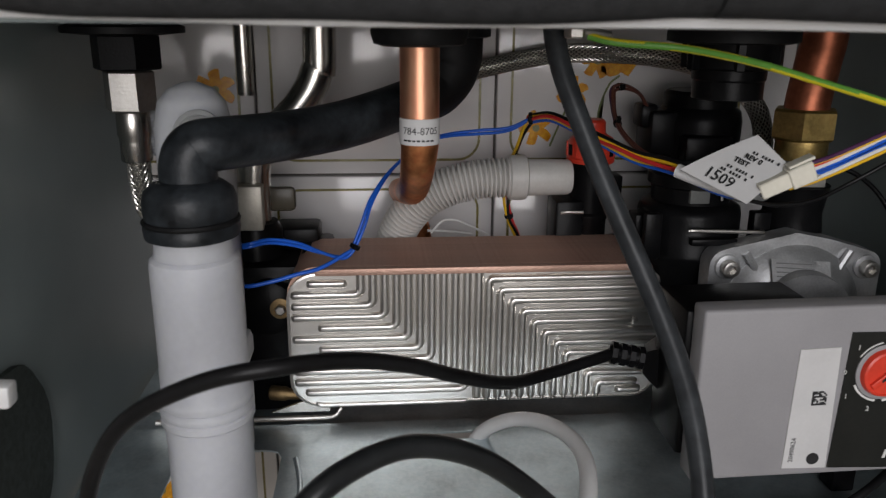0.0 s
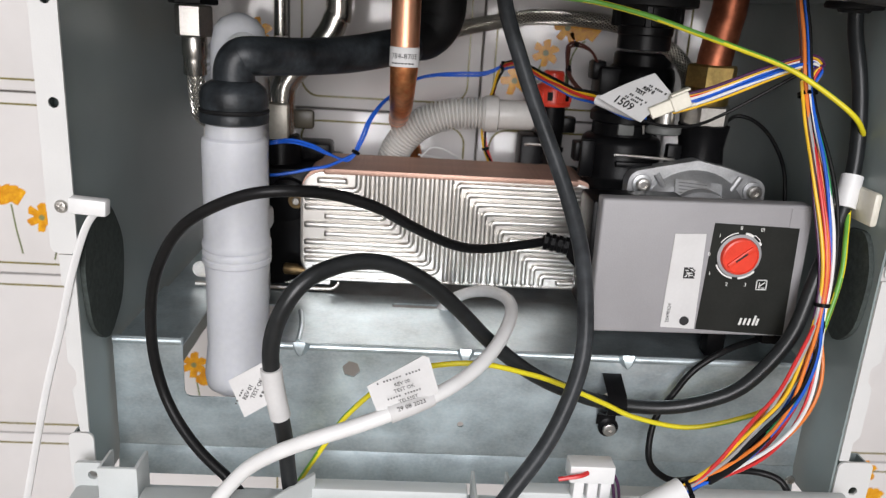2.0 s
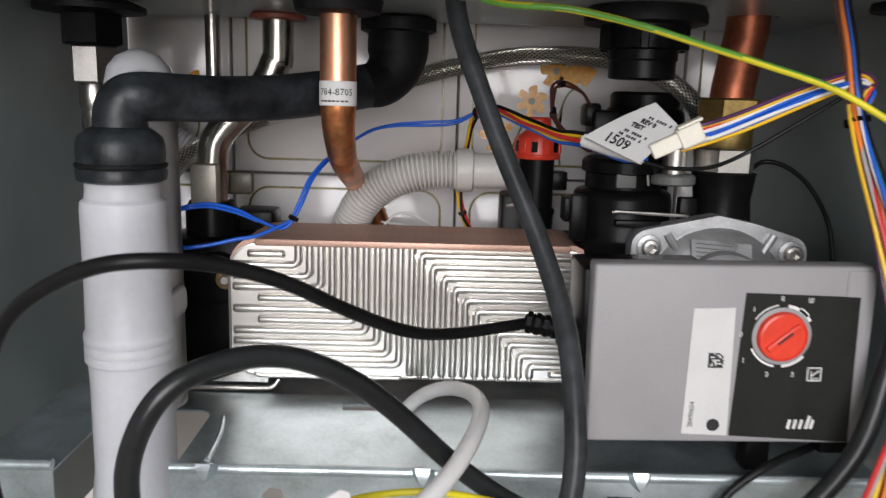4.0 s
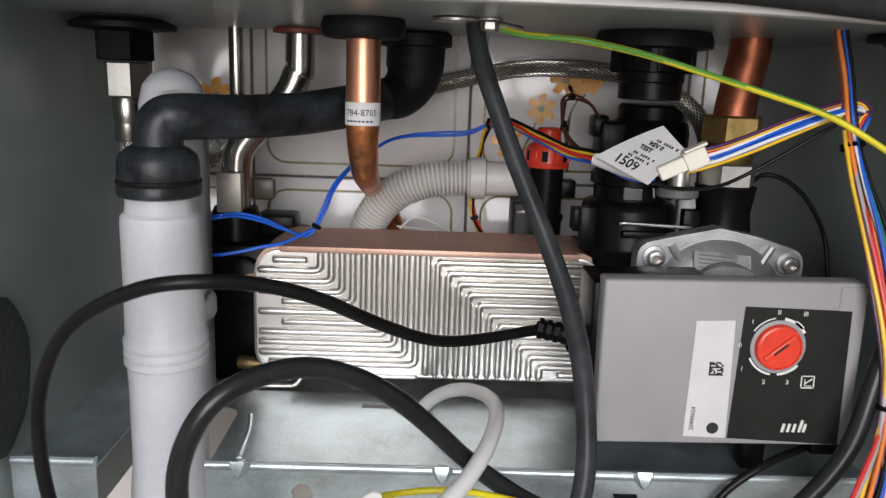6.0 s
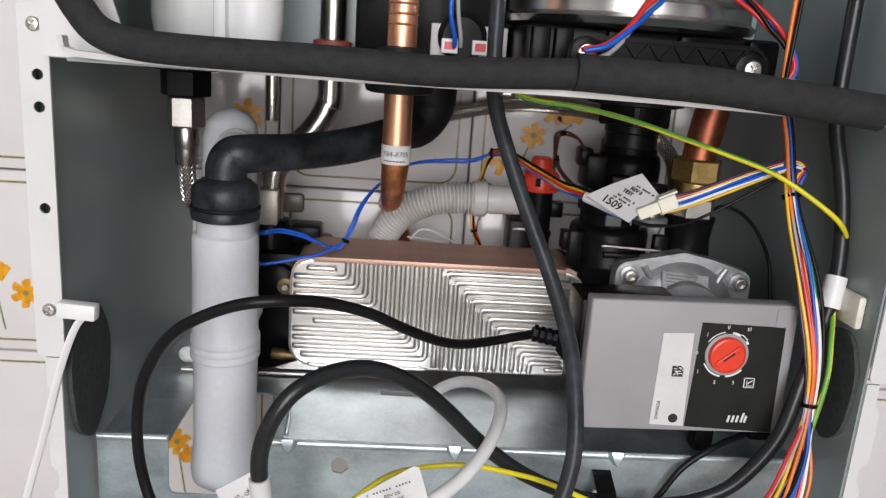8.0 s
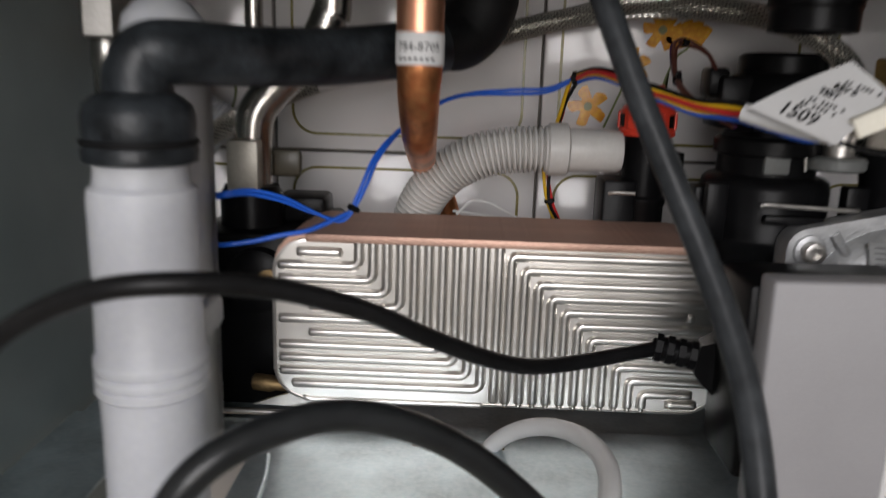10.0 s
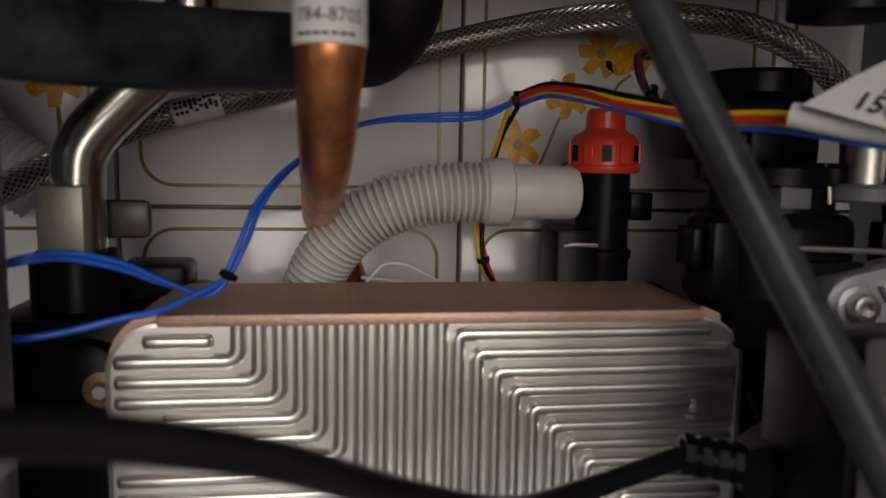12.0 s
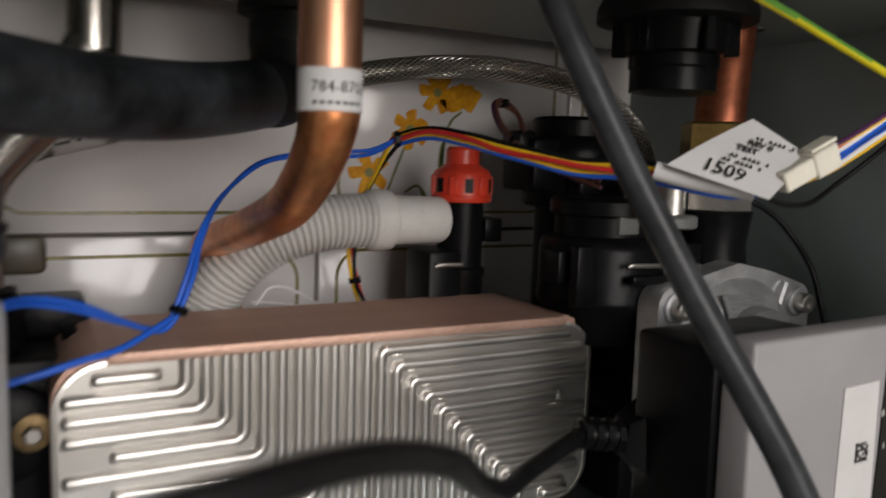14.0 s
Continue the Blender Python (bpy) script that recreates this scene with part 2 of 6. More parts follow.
def prism(bm, outline, y0, y1, place=None):
    """A plate from an (x, z) outline, between two depths."""
    a = [bm.verts.new((x, y0, z)) for x, z in outline]
    b = [bm.verts.new((x, y1, z)) for x, z in outline]
    n = len(a)
    fs = [bm.faces.new(a), bm.faces.new(b[::-1])]
    for i in range(n):
        bm.faces.new((a[i], b[i], b[(i + 1) % n], a[(i + 1) % n]))
    bmesh.ops.triangulate(bm, faces=[f for f in fs if len(f.verts) > 4])
    if place is not None:
        bmesh.ops.transform(bm, matrix=place, verts=a + b)
    return bm


def rounded(x0, x1, z0, z1, r, n=6):
    out = []
    for cx, cz, s in ((x1 - r, z1 - r, 0), (x0 + r, z1 - r, 90), (x0 + r, z0 + r, 180), (x1 - r, z0 + r, 270)):
        for i in range(n + 1):
            a = radians(s + 90 * i / n)
            out.append((cx + r * math.cos(a), cz + r * math.sin(a)))
    return out


def text_mesh(text, size, place, depth=0.00012, bold=0.0):
    """Letters as a bmesh in plan units, laid by the pose 'place' (x along the line, z up, facing -y)."""
    cu = bpy.data.curves.new("letters", "FONT")
    cu.body, cu.size, cu.extrude, cu.align_x, cu.align_y, cu.resolution_u, cu.offset = text, size, depth, "CENTER", "CENTER", 2, bold
    ob = bpy.data.objects.new("letters", cu)
    me = bpy.data.meshes.new_from_object(ob)
    bm = B()
    bm.from_mesh(me)
    bpy.data.objects.remove(ob)
    bpy.data.curves.remove(cu)
    bpy.data.meshes.remove(me)
    bmesh.ops.transform(bm, matrix=place @ Matrix.Rotation(radians(90), 4, "X"), verts=bm.verts)
    return bm


def merge(bm, other):
    me = bpy.data.meshes.new("tmp")
    other.to_mesh(me)
    other.free()
    bm.from_mesh(me)
    bpy.data.meshes.remove(me)
    return bm


def cut(bm, cutters):
    """The plate bm with the solids of cutters taken out."""
    a = bpy.data.objects.new("a", bpy.data.meshes.new("a"))
    c = bpy.data.objects.new("c", bpy.data.meshes.new("c"))
    for ob, b in ((a, bm), (c, cutters)):
        bmesh.ops.recalc_face_normals(b, faces=b.faces)
        b.transform(Matrix.Scale(100, 4))
        b.to_mesh(ob.data)
        b.free()
        scene.collection.objects.link(ob)
    mod = a.modifiers.new("cut", "BOOLEAN")
    mod.operation, mod.solver, mod.object, mod.use_self = "DIFFERENCE", "EXACT", c, True
    bpy.context.view_layer.update()
    me = bpy.data.meshes.new_from_object(a.evaluated_get(bpy.context.evaluated_depsgraph_get()))
    out = B()
    out.from_mesh(me)
    out.transform(Matrix.Scale(0.01, 4))
    for ob in (a, c):
        data = ob.data
        bpy.data.objects.remove(ob)
        bpy.data.meshes.remove(data)
    bpy.data.meshes.remove(me)
    return out


# ---- the room ----
WALL_Y = 0.527


def room():
    bm = box(B(), -1.5, 1.8, WALL_Y + 0.012, WALL_Y + 0.12, 0, 2.75)
    solo("wall_north", bm, GROUT, "grouted bathroom wall behind the tiles", "wall", kind="structure")
    solo("wall_west", box(B(), -1.6, -1.5, -2.1, WALL_Y + 0.12, 0, 2.75), PLASTER, "plain white plastered wall", "wall", kind="structure")
    solo("wall_east", box(B(), 1.8, 1.9, -2.1, WALL_Y + 0.12, 0, 2.75), PLASTER, "plain white plastered wall", "wall", kind="structure")
    # unseen wall; its window opening is assumed, to go with the lamp
    bm = cut(box(B(), -1.5, 1.8, -2.1, -2.0, 0, 2.75), box(B(), -0.74, 0.76, -2.2, -1.9, 0.80, 2.40))
    solo("wall_south", bm, PLASTER, "unseen plain white plastered wall with an assumed window opening", "wall", kind="structure")
    solo("floor", box(B(), -1.6, 1.9, -2.1, WALL_Y + 0.12, -0.1, 0), FLOORTILE, "plain beige floor", "floor", kind="structure")
    solo("ceiling", box(B(), -1.6, 1.9, -2.1, WALL_Y + 0.12, 2.75, 2.85), PLASTER, "plain white ceiling", "ceiling", kind="structure")


room()

# ---- the boiler casing ----
LEFT, RIGHT = -0.150, 0.305
FRONT = 0.286


def casing():
    c = thing("boiler_casing", (0.08, 0.40, 0.985), "open grey steel boiler casing with white front flanges", "boiler casing")
    # left side: a grey sheet whose front edge is notched
    for x in (LEFT, RIGHT - 0.0014):
        part("side_panel", box(B(), x, x + 0.0014, 0.2500, 0.522, 0.985, 1.62), PANEL, c, "grey painted side sheet")
    # notched lips between the flanges, cut in steps
    for edge, s, steps in ((LEFT + 0.0016, -1, ((1.029, 0.0050), (1.056, 0.0075), (1.060, 0.0045), (1.068, 0.0045), (1.074, 0.0085), (1.096, 0.0085), (1.100, 0.0060), (1.118, 0.0060), (1.122, 0.0080), (1.138, 0.0080))),
                           (RIGHT - 0.0002, 1, ((1.027, 0.0060), (1.040, 0.0060), (1.044, 0.0095), (1.076, 0.0095), (1.081, 0.0060), (1.090, 0.0060), (1.094, 0.0110), (1.126, 0.0110), (1.131, 0.0075), (1.144, 0.0075)))):
        lip = loft(B(), [[Vector((edge, 0.2482, z)), Vector((edge + s * w, 0.2482, z)), Vector((edge + s * w, 0.2498, z)), Vector((edge, 0.2498, z))] for z, w in steps])
        part("notched_lip", lip, WHITE, c, "white painted lip with stepped notches", sharp=20)
    em = B()
    pth = [Vector((LEFT + 0.0002, 0.472 + 0.030 * math.cos(a), 1.126 + 0.026 * math.sin(a))) for a in [2 * math.pi * i / 40 for i in range(40)]]
    loft(em, [[q + (q - Vector((LEFT, 0.472, 1.126))).normalized() * (0.0016 * math.cos(b)) + X * (0.0009 * math.sin(b)) for b in [2 * math.pi * j / 8 for j in range(8)]] for q in pth], closed=True)
    part("emboss", em, PANEL, c, "pressed oval ring in the side sheet")
    part("top_panel", box(B(), LEFT, RIGHT, 0.252, 0.522, 1.62, 1.623), PANEL, c)
    # white flanges, bent outwards
    for x0, x1, zz in ((LEFT - 0.0105, LEFT + 0.0040, ((1.139, 1.62), (0.985, 1.028))), (RIGHT + 0.0002, RIGHT + 0.022, ((1.145, 1.62), (0.985, 1.026)))):
        for z0, z1 in zz:
            holes = B()
            xm = x0 + 0.0085 if x0 < 0 else x0 + 0.0125
            for z in (1.288, 1.272, 1.2205) if z1 > 1.2 else (1.006,):
                cyl(holes, (xm, 0.24, z), (xm, 0.26, z), 0.0028, seg=16)
            f = cut(prism(B(), rounded(x0, x1, z0, z1, 0.004), 0.2480, 0.2496), holes)
            part("flange", f, WHITE, c, "white painted flange with screw holes")
            a, b = (x0 + 0.0006, LEFT - 0.0003) if x0 < 0 else (RIGHT + 0.0003, x1 - 0.0006)
            edge = a if x0 < 0 else b - 0.0012
            fold = box(B(), edge, edge + 0.0012, 0.2498, 0.2640, z0 + 0.003, z1 - 0.003)
            box(fold, a, b, 0.2640, 0.2652, z0 + 0.003, z1 - 0.003)
            part("folded_return", fold, PANEL, c, "folded return behind the flange")


def screw(at, r=0.0036, label="zinc cross-head screw in the casing flange", axis=(0, -1, 0), group="flange screws"):
    bm = lathe(B(), at, axis, [(r, 0), (r, 0.0008), (r * 0.8, 0.0019), (r * 0.3, 0.0022)], 20)
    c = B()
    p = Vector(at) + Vector(axis) * 0.0024
    for a in (35, 125):
        m = Matrix.Translation(p) @ Matrix.Rotation(radians(a), 4, "Y")
        box(c, -r * 0.62, r * 0.62, -0.0012, 0.0012, -r * 0.13, r * 0.13, m=m)
    return solo("screw", cut(bm, c), STEEL, label, "screw", group)


casing()
for z in (1.1655, 1.3120):
    screw((LEFT - 0.0025, 0.2479, z))
screw((0.288, 0.268, 1.0), 0.003)


def foam_pad(x, s, outline, label):
    m = Matrix.Translation((x, 0, 0)) @ Matrix.Rotation(radians(90), 4, "Z")
    d = (0.0002, 0.003) if s < 0 else (-0.003, -0.0002)
    # the plate turned so that its depth runs along x
    bm = prism(B(), outline, -d[1] - 0.0015 if s < 0 else 0.0016, -d[0] - 0.0015 if s < 0 else 0.0046, m)
    solo("foam_pad", bm, PAD, label, "foam pad", "side foam pads")


def oval(cy, cz, ry, rz, cut_front=None, n=28):
    pts = []
    for i in range(n):
        a = 2 * math.pi * i / n
        k = 1 + 0.03 * math.sin(3 * a + 1) + 0.02 * math.sin(7 * a)
        pts.append((max(cy + ry * k * math.cos(a), cut_front or -9), cz + rz * k * math.sin(a)))
    return pts


foam_pad(LEFT, -1, oval(0.283, 1.118, 0.029, 0.041, 0.2535), "dark grey oval foam pad on the side sheet")
foam_pad(RIGHT, 1, oval(0.277, 1.133, 0.0235, 0.0355, 0.2545), "dark grey oval foam pad with a torn lower corner")


def bottom_tray():
    t = thing("bottom_tray", (0.075, 0.33, 0.985), "bent galvanised steel tray under the pipework", "tray")
    x0, x1, top = LEFT + 0.004, RIGHT - 0.006, 1.074
    bm = box(B(), x0, x1, FRONT, FRONT + 0.0014, 0.999, top)
    h = box(B(), -0.1035, -0.048, FRONT - 0.01, FRONT + 0.02, 1.034, 1.10, 0.004)
    hexnut(h, (0.0015, FRONT - 0.01, 1.0575), (0, 1, 0), 0.0058, 0.03, 0)
    cyl(h, (0.073, FRONT - 0.01, 1.021), (0.073, FRONT + 0.02, 1.021), 0.0021, seg=14)
    cyl(h, (0.168, FRONT - 0.01, 1.043), (0.168, FRONT + 0.02, 1.043), 0.005, seg=14)
    part("front_plate", cut(bm, h), GALV, t, "galvanised front plate with holes and a cut-out")
    # slightly forward lower lip
    m = Matrix.Translation((0, FRONT, 0.9987)) @ Matrix.Rotation(radians(-15), 4, "X")
    lip = box(B(), x0, x1, 0, 0.0013, -0.019, 0, m=m)
    part("lower_lip", lip, GALV, t)
    # shelf
    shelf = box(B(), x0, x1, FRONT + 0.0016, 0.389, top - 0.0062, top - 0.005)
    h = box(B(), -0.1035, -0.048, FRONT - 0.02, 0.362, 1.0, 1.2, 0.008)
    box(h, 0.0245, 0.068, 0.3665, 0.3745, 1.0, 1.2)
    part("shelf", cut(shelf, h), GALV, t, "galvanised shelf with a cable slot")
    # rolled top edge
    for a, b in ((x0, -0.1038), (-0.0477, x1)):
        r = B()
        tube(r, [(a, FRONT + 0.0016, top - 0.0026), (b, FRONT + 0.0016, top - 0.0026)], 0.0028, 12, 2)
        part("rolled_edge", r, GALV, t)
    for x in (-0.030, 0.073, 0.176):
        d = lathe(B(), (x, FRONT - 0.0002, top + 0.0008), (0, -0.55, -0.84), [(0.0001, -0.001), (0.0062, 0.001), (0.0058, 0.0030), (0.0030, 0.0070), (0.0003, 0.0092)], 5)
        part("dimple", d, GALV, t, "pressed stiffening dimple")
    # raised emboss and back lip
    e = B()
    tube(e, [(-0.034, 0.300, 1.0688), (-0.036, 0.33, 1.0688), (-0.040, 0.352, 1.0688)], 0.0016, 10, 6)
    part("emboss", e, GALV, t)
    part("rear_floor", box(B(), x0, x1, 0.3908, 0.512, 1.0640, 1.0654), GALV, t)
    part("steel_rod", tube(B(), [(x0 + 0.022, 0.3925, 1.0712), (-0.060, 0.3925, 1.0712), (-0.030, 0.3925, 1.0712), (-0.021, 0.3925, 1.0722), (-0.017, 0.394, 1.0765)], 0.0018, 10, 6), STEEL, t, "thin bent steel rod")


bottom_tray()


# ---- chamber floor above, with its rim and foam ----
DECK = 1.2965
FOAM_LEFT = [(-0.122, 0.213, 1.357), (-0.122, 0.213, 1.332), (-0.116, 0.213, 1.319), (-0.107, 0.213, 1.31), (-0.089, 0.213, 1.306), (-0.054, 0.213, 1.305), (-0.009, 0.213, 1.305), (0.047, 0.213, 1.304), (0.11, 0.213, 1.307)]
FOAM_RIGHT = [(0.107, 0.211, 1.308), (0.14, 0.211, 1.307), (0.173, 0.211, 1.306), (0.211, 0.211, 1.303), (0.256, 0.211, 1.299)]
RIM = [(-0.128, 0.224, 1.308), (-0.125, 0.224, 1.301), (-0.107, 0.224, 1.299), (-0.056, 0.224, 1.298), (-0.01, 0.224, 1.297), (0.048, 0.224, 1.297), (0.113, 0.224, 1.297), (0.18, 0.224, 1.296), (0.271, 0.224, 1.293)]


def deck():
    d = thing("chamber_floor", (0.08, 0.38, DECK), "grey steel floor of the sealed upper chamber", "steel shelf")
    holes = B()
    for x, y, r in ((0.026, 0.335, 0.0125), (-0.120, 0.394, 0.016), (-0.022, 0.450, 0.0125), (0.182, 0.361, 0.024), (0.250, 0.392, 0.014)):
        cyl(holes, (x, y, DECK - 0.05), (x, y, DECK + 0.05), r, seg=24)
    part("plate", cut(merge(box(B(), LEFT + 0.002, RIGHT - 0.002, 0.2500, 0.478, DECK, DECK + 0.0016), box(B(), -0.127, RIGHT - 0.006, 0.2224, 0.2500, DECK, DECK + 0.0016)), holes), PANEL, d)
    rim = B()
    path = smooth_path(RIM, 6)
    fr = frames_along(path)
    loft(rim, [[p + Vector((0, dy, 0)) + (Z if abs(t.x) > 0.6 else X) * dz for dy, dz in ((-0.0085, 0.002), (-0.0075, -0.0008), (-0.002, -0.0012), (-0.002, 0.002))] for p, (t, u, v) in zip(path, fr)])
    part("rim", rim, WHITE, d, "pale painted front rim")
    corner = [(-0.1455, x, z) for x, z in ((-0.085, 1.2975), (-0.098, 1.3040), (-0.108, 1.3150), (-0.1125, 1.3300), (-0.114, 1.42))]
    part("corner_plate", loft(B(), [[Vector((x0, 0.2380, z)), Vector((x1, 0.2380, z)), Vector((x1, 0.2395, z)), Vector((x0, 0.2395, z))] for x0, x1, z in corner]), WHITE, d, "white painted corner plate")
    part("back_wall", box(B(), LEFT + 0.002, RIGHT - 0.002, 0.470, 0.4716, DECK + 0.0018, 1.62), PANEL, d)
    f = B()
    tube(f, FOAM_LEFT, 0.0072, 18, 8)
    solo("foam_gasket", f, FOAM, "black round foam gasket along the chamber rim", "gasket", "foam gaskets")
    f = B()
    tube(f, FOAM_RIGHT, 0.0086, 18, 8)
    solo("foam_gasket", f, FOAM, "thicker black foam gasket overlapping the thinner one", "gasket", "foam gaskets")


deck()


# ---- plate heat exchanger ----
HX0, HX1, HZ0, HZ1, HY = -0.0455, 0.172, 1.080, 1.1615, 0.390


def ridge(bm, pts, w=0.0023, h=0.0024, blunt=False):
    """A raised bead with a flat top and rounded shoulders along an (x, z) line, with rounded ends, or its last end cut off square."""
    ends = []
    for a, b in ((pts[0], pts[1]), (pts[-1], pts[-2])):
        d = math.hypot(b[0] - a[0], b[1] - a[1])
        ends.append([(a[0] + (b[0] - a[0]) * q / d, a[1] + (b[1] - a[1]) * q / d) for q in (0.0004, 0.0011, 0.0021)])
    pts = [pts[0], *ends[0], *pts[1:-1], *ends[1][::-1], pts[-1]]
    path = [Vector((x, HY, z)) for x, z in pts]
    k = len(path)
    section = ((1.15, 0), (1.0, 0.08), (0.88, 0.40), (0.74, 0.74), (0.54, 0.94), (0.2, 1.0), (-0.2, 1.0), (-0.54, 0.94), (-0.74, 0.74), (-0.88, 0.40), (-1.0, 0.08), (-1.15, 0))
    rows = []
    for i, p in enumerate(path):
        t = (path[min(i + 1, k - 1)] - path[max(i - 1, 0)]).normalized()
        side = t.cross(Y)
        e = min(i, 9 if blunt else k - 1 - i)
        f, g = ((0.02, 0.35), (0.45, 0.70), (0.86, 0.92))[e] if e < 3 else (1.0, 1.0)
        rows.append([p + side * (w * q * g) - Y * (h * r * f) for q, r in section])
    vs = [[bm.verts.new(q) for q in r] for r in rows]
    for a, b in zip(vs, vs[1:]):
        for i in range(len(section) - 1):
            bm.faces.new((a[i], a[i + 1], b[i + 1], b[i]))
    if blunt:
        bm.faces.new(vs[-1])


def elbow(x, z, r, up, n=6):
    """The rounded corner of a bead that comes along x and leaves along z."""
    if up:
        return [(x - r + r * math.sin(radians(90 * i / n)), z + r - r * math.cos(radians(90 * i / n))) for i in range(n + 1)]
    return [(x + r - r * math.cos(radians(90 * i / n)), z - r + r * math.sin(radians(90 * i / n))) for i in range(n + 1)]


def heat_exchanger():
    t = thing("plate_heat_exchanger", (0.063, 0.415, HZ0), "brazed plate heat exchanger with a ribbed steel face and copper edges", "heat exchanger")
    front = part("front_plate", prism(B(), rounded(HX0, HX1, HZ0, HZ1, 0.017, 8), HY, HY + 0.003), PLATE, t, "pressed stainless front plate with chevron ribs")

    def rib(pts, *size, blunt=False):
        b = B()
        ridge(b, pts, *size, blunt=blunt)
        part("rib", b, PLATE, front, sharp=60)

    P = 0.00665
    top, bot, lef, rig = HZ1 + 0.0002, HZ0 + 0.0016, HX0 + 0.0024, HX1 - 0.0024
    line = lambda a, b, n=4: [(a[0] + (b[0] - a[0]) * i / n, a[1] + (b[1] - a[1]) * i / n) for i in range(n + 1)]
    rib(line((-0.034, 1.1553), (-0.0115, 1.1553)))
    for k in range(1, 12):
        x, z = -0.0105 + P * k, 1.1553 - P * k
        x0 = -0.0285 if k in (4, 6) else lef
        x0 = max(x0, lef + (0.012 if k > 10 else 0.006 if k > 9 else 0))
        if z < bot + 0.001:
            continue
        rib(line((x0, z), (x - 0.0058, z)) + elbow(x, z, 0.0043, True) + line((x, z + 0.0058), (x, top)), blunt=True)
    for k in range(0, 12):
        x, z = 0.0685 + P * k, 1.1565 - P * k
        if z < bot + 0.006:
            continue
        xr = rig - (0.010 if k in (0, 10) else 0.003 if k in (1, 9) else 0) - (0.016 if k == 4 else 0)
        rib(line((x, bot), (x, z - 0.0032)) + elbow(x, z, 0.0026, False, 6) + line((x + 0.0032, z), (xr, z)))
        nub = lathe(B(), (x, HY + 0.001, bot - 0.0002), (0, -1, 0), [(0.0016, 0), (0.0014, 0.0018), (0.0004, 0.0026)], 8)
        part("nub", nub, PLATE, front)
    rib(line((0.0627, bot), (0.0627, top), 8), blunt=True)
    part("stud", lathe(B(), (0.1545, HY + 0.001, 1.1292), (0, -1, 0), [(0.0026, 0), (0.0024, 0.0020), (0.0016, 0.0032), (0.0003, 0.0036)], 14), PLATE, front, "small round pressed stud")
    rib(line((0.1462, bot + 0.0035), (0.162, bot + 0.0035)))
    rib([(HX0 + 0.014, bot), (HX0 + 0.018, bot - 0.0012), (0.03, bot - 0.0012), (0.058, bot - 0.0012)], 0.0014, 0.0012)
    # turned rim round the plate
    rim = B()
    out = rounded(HX0, HX1, HZ0, HZ1, 0.017, 8)
    inn = rounded(HX0 + 0.0017, HX1 - 0.0017, HZ0 + 0.0012, HZ1 - 0.0012, 0.0155, 8)
    loft(rim, [[Vector((x, HY - dy, z)) for x, z in o] for o, dy in ((out, -0.003), (out, 0.0003), (inn, 0.0006), (inn, -0.001))], caps=False)
    part("rim", rim, PLATE, t)
    lip = box(B(), HX0 + 0.0165, HX1 - 0.0165, HY - 0.0028, HY + 0.0030, HZ1 - 0.0010, HZ1 + 0.0031, 0.0009, 2)
    part("folded_lip", lip, COPPERSTACK, t, "brazed copper lip folded over the ribs")
    for i in range(25):
        y = HY + 0.0032 + i * 0.00225
        g = 0.0001
        pl = prism(B(), rounded(HX0 + g, HX1 - g, HZ0 + g, HZ1 + 0.0030 - g, 0.017, 6), y, y + 0.00225)
        part("plate", pl, COPPERSTACK, t, "brazed copper-coloured plate edge" if i == 0 else "")
    # side lug with its screw
    lug = lathe(B(), (-0.0505, 0.405, 1.136), (0, -1, 0), [(0.0062, 0), (0.0062, 0.002), (0.0055, 0.0022)], 18)
    part("lug", lug, OLDBRASS, t)
    part("lug_screw", hexnut(B(), (-0.0505, 0.4025, 1.136), (0, -1, 0), 0.0033, 0.003), STEEL, t)


heat_exchanger()


# ---- condensate trap and its rubber elbow ----
TX, TY = -0.0758, 0.3185


def trap():
    t = thing("condensate_trap", (TX, TY, 1.022), "milky white plastic condensate trap standing in the tray cut-out", "condensate trap")
    prof = [(0.0042, 1.0222), (0.0147, 1.0243), (0.0210, 1.0295), (0.0222, 1.0369), (0.0216, 1.0452), (0.0201, 1.0578), (0.0199, 1.1018), (0.0203, 1.1144), (0.0217, 1.1160), (0.0217, 1.1188), (0.0208, 1.1197), (0.0217, 1.1209), (0.0217, 1.1233), (0.0208, 1.1247), (0.0217, 1.1259), (0.0217, 1.1293), (0.0205, 1.1312), (0.0201, 1.1542), (0.0201, 1.1914), (0.0197, 1.1946), (0.0178, 1.1962), (0.0173, 1.1998), (0.0168, 1.2103)]
    part("tube", lathe(B(), (TX, TY, 0), Z, prof, 48), MILKY, t)
    bk = B()
    pts = [(0.0183, 1.0745), (0.0183, 1.2381), (0.0180, 1.2486), (0.0157, 1.2590), (0.0110, 1.2648), (0.0042, 1.2679), (0.0004, 1.2685)]
    lathe(bk, (TX - 0.0052, 0.3600, 0), Z, pts, 40)
    box(bk, TX + 0.004, TX + 0.0130, 0.322, 0.366, 1.0745, 1.243, 0.004)
    box(bk, TX - 0.010, TX + 0.0168, 0.320, 0.360, 1.128, 1.144, 0.004)
    part("rear_chamber", bk, MILKY, t, "domed rear chamber of milky plastic")
    part("dome_button", lathe(B(), (TX + 0.001, 0.3408, 1.2455), (0, -1, 0.25), [(0.012, 0), (0.0115, 0.0015), (0.0095, 0.002), (0.009, 0.001)], 28), MILKY, t)


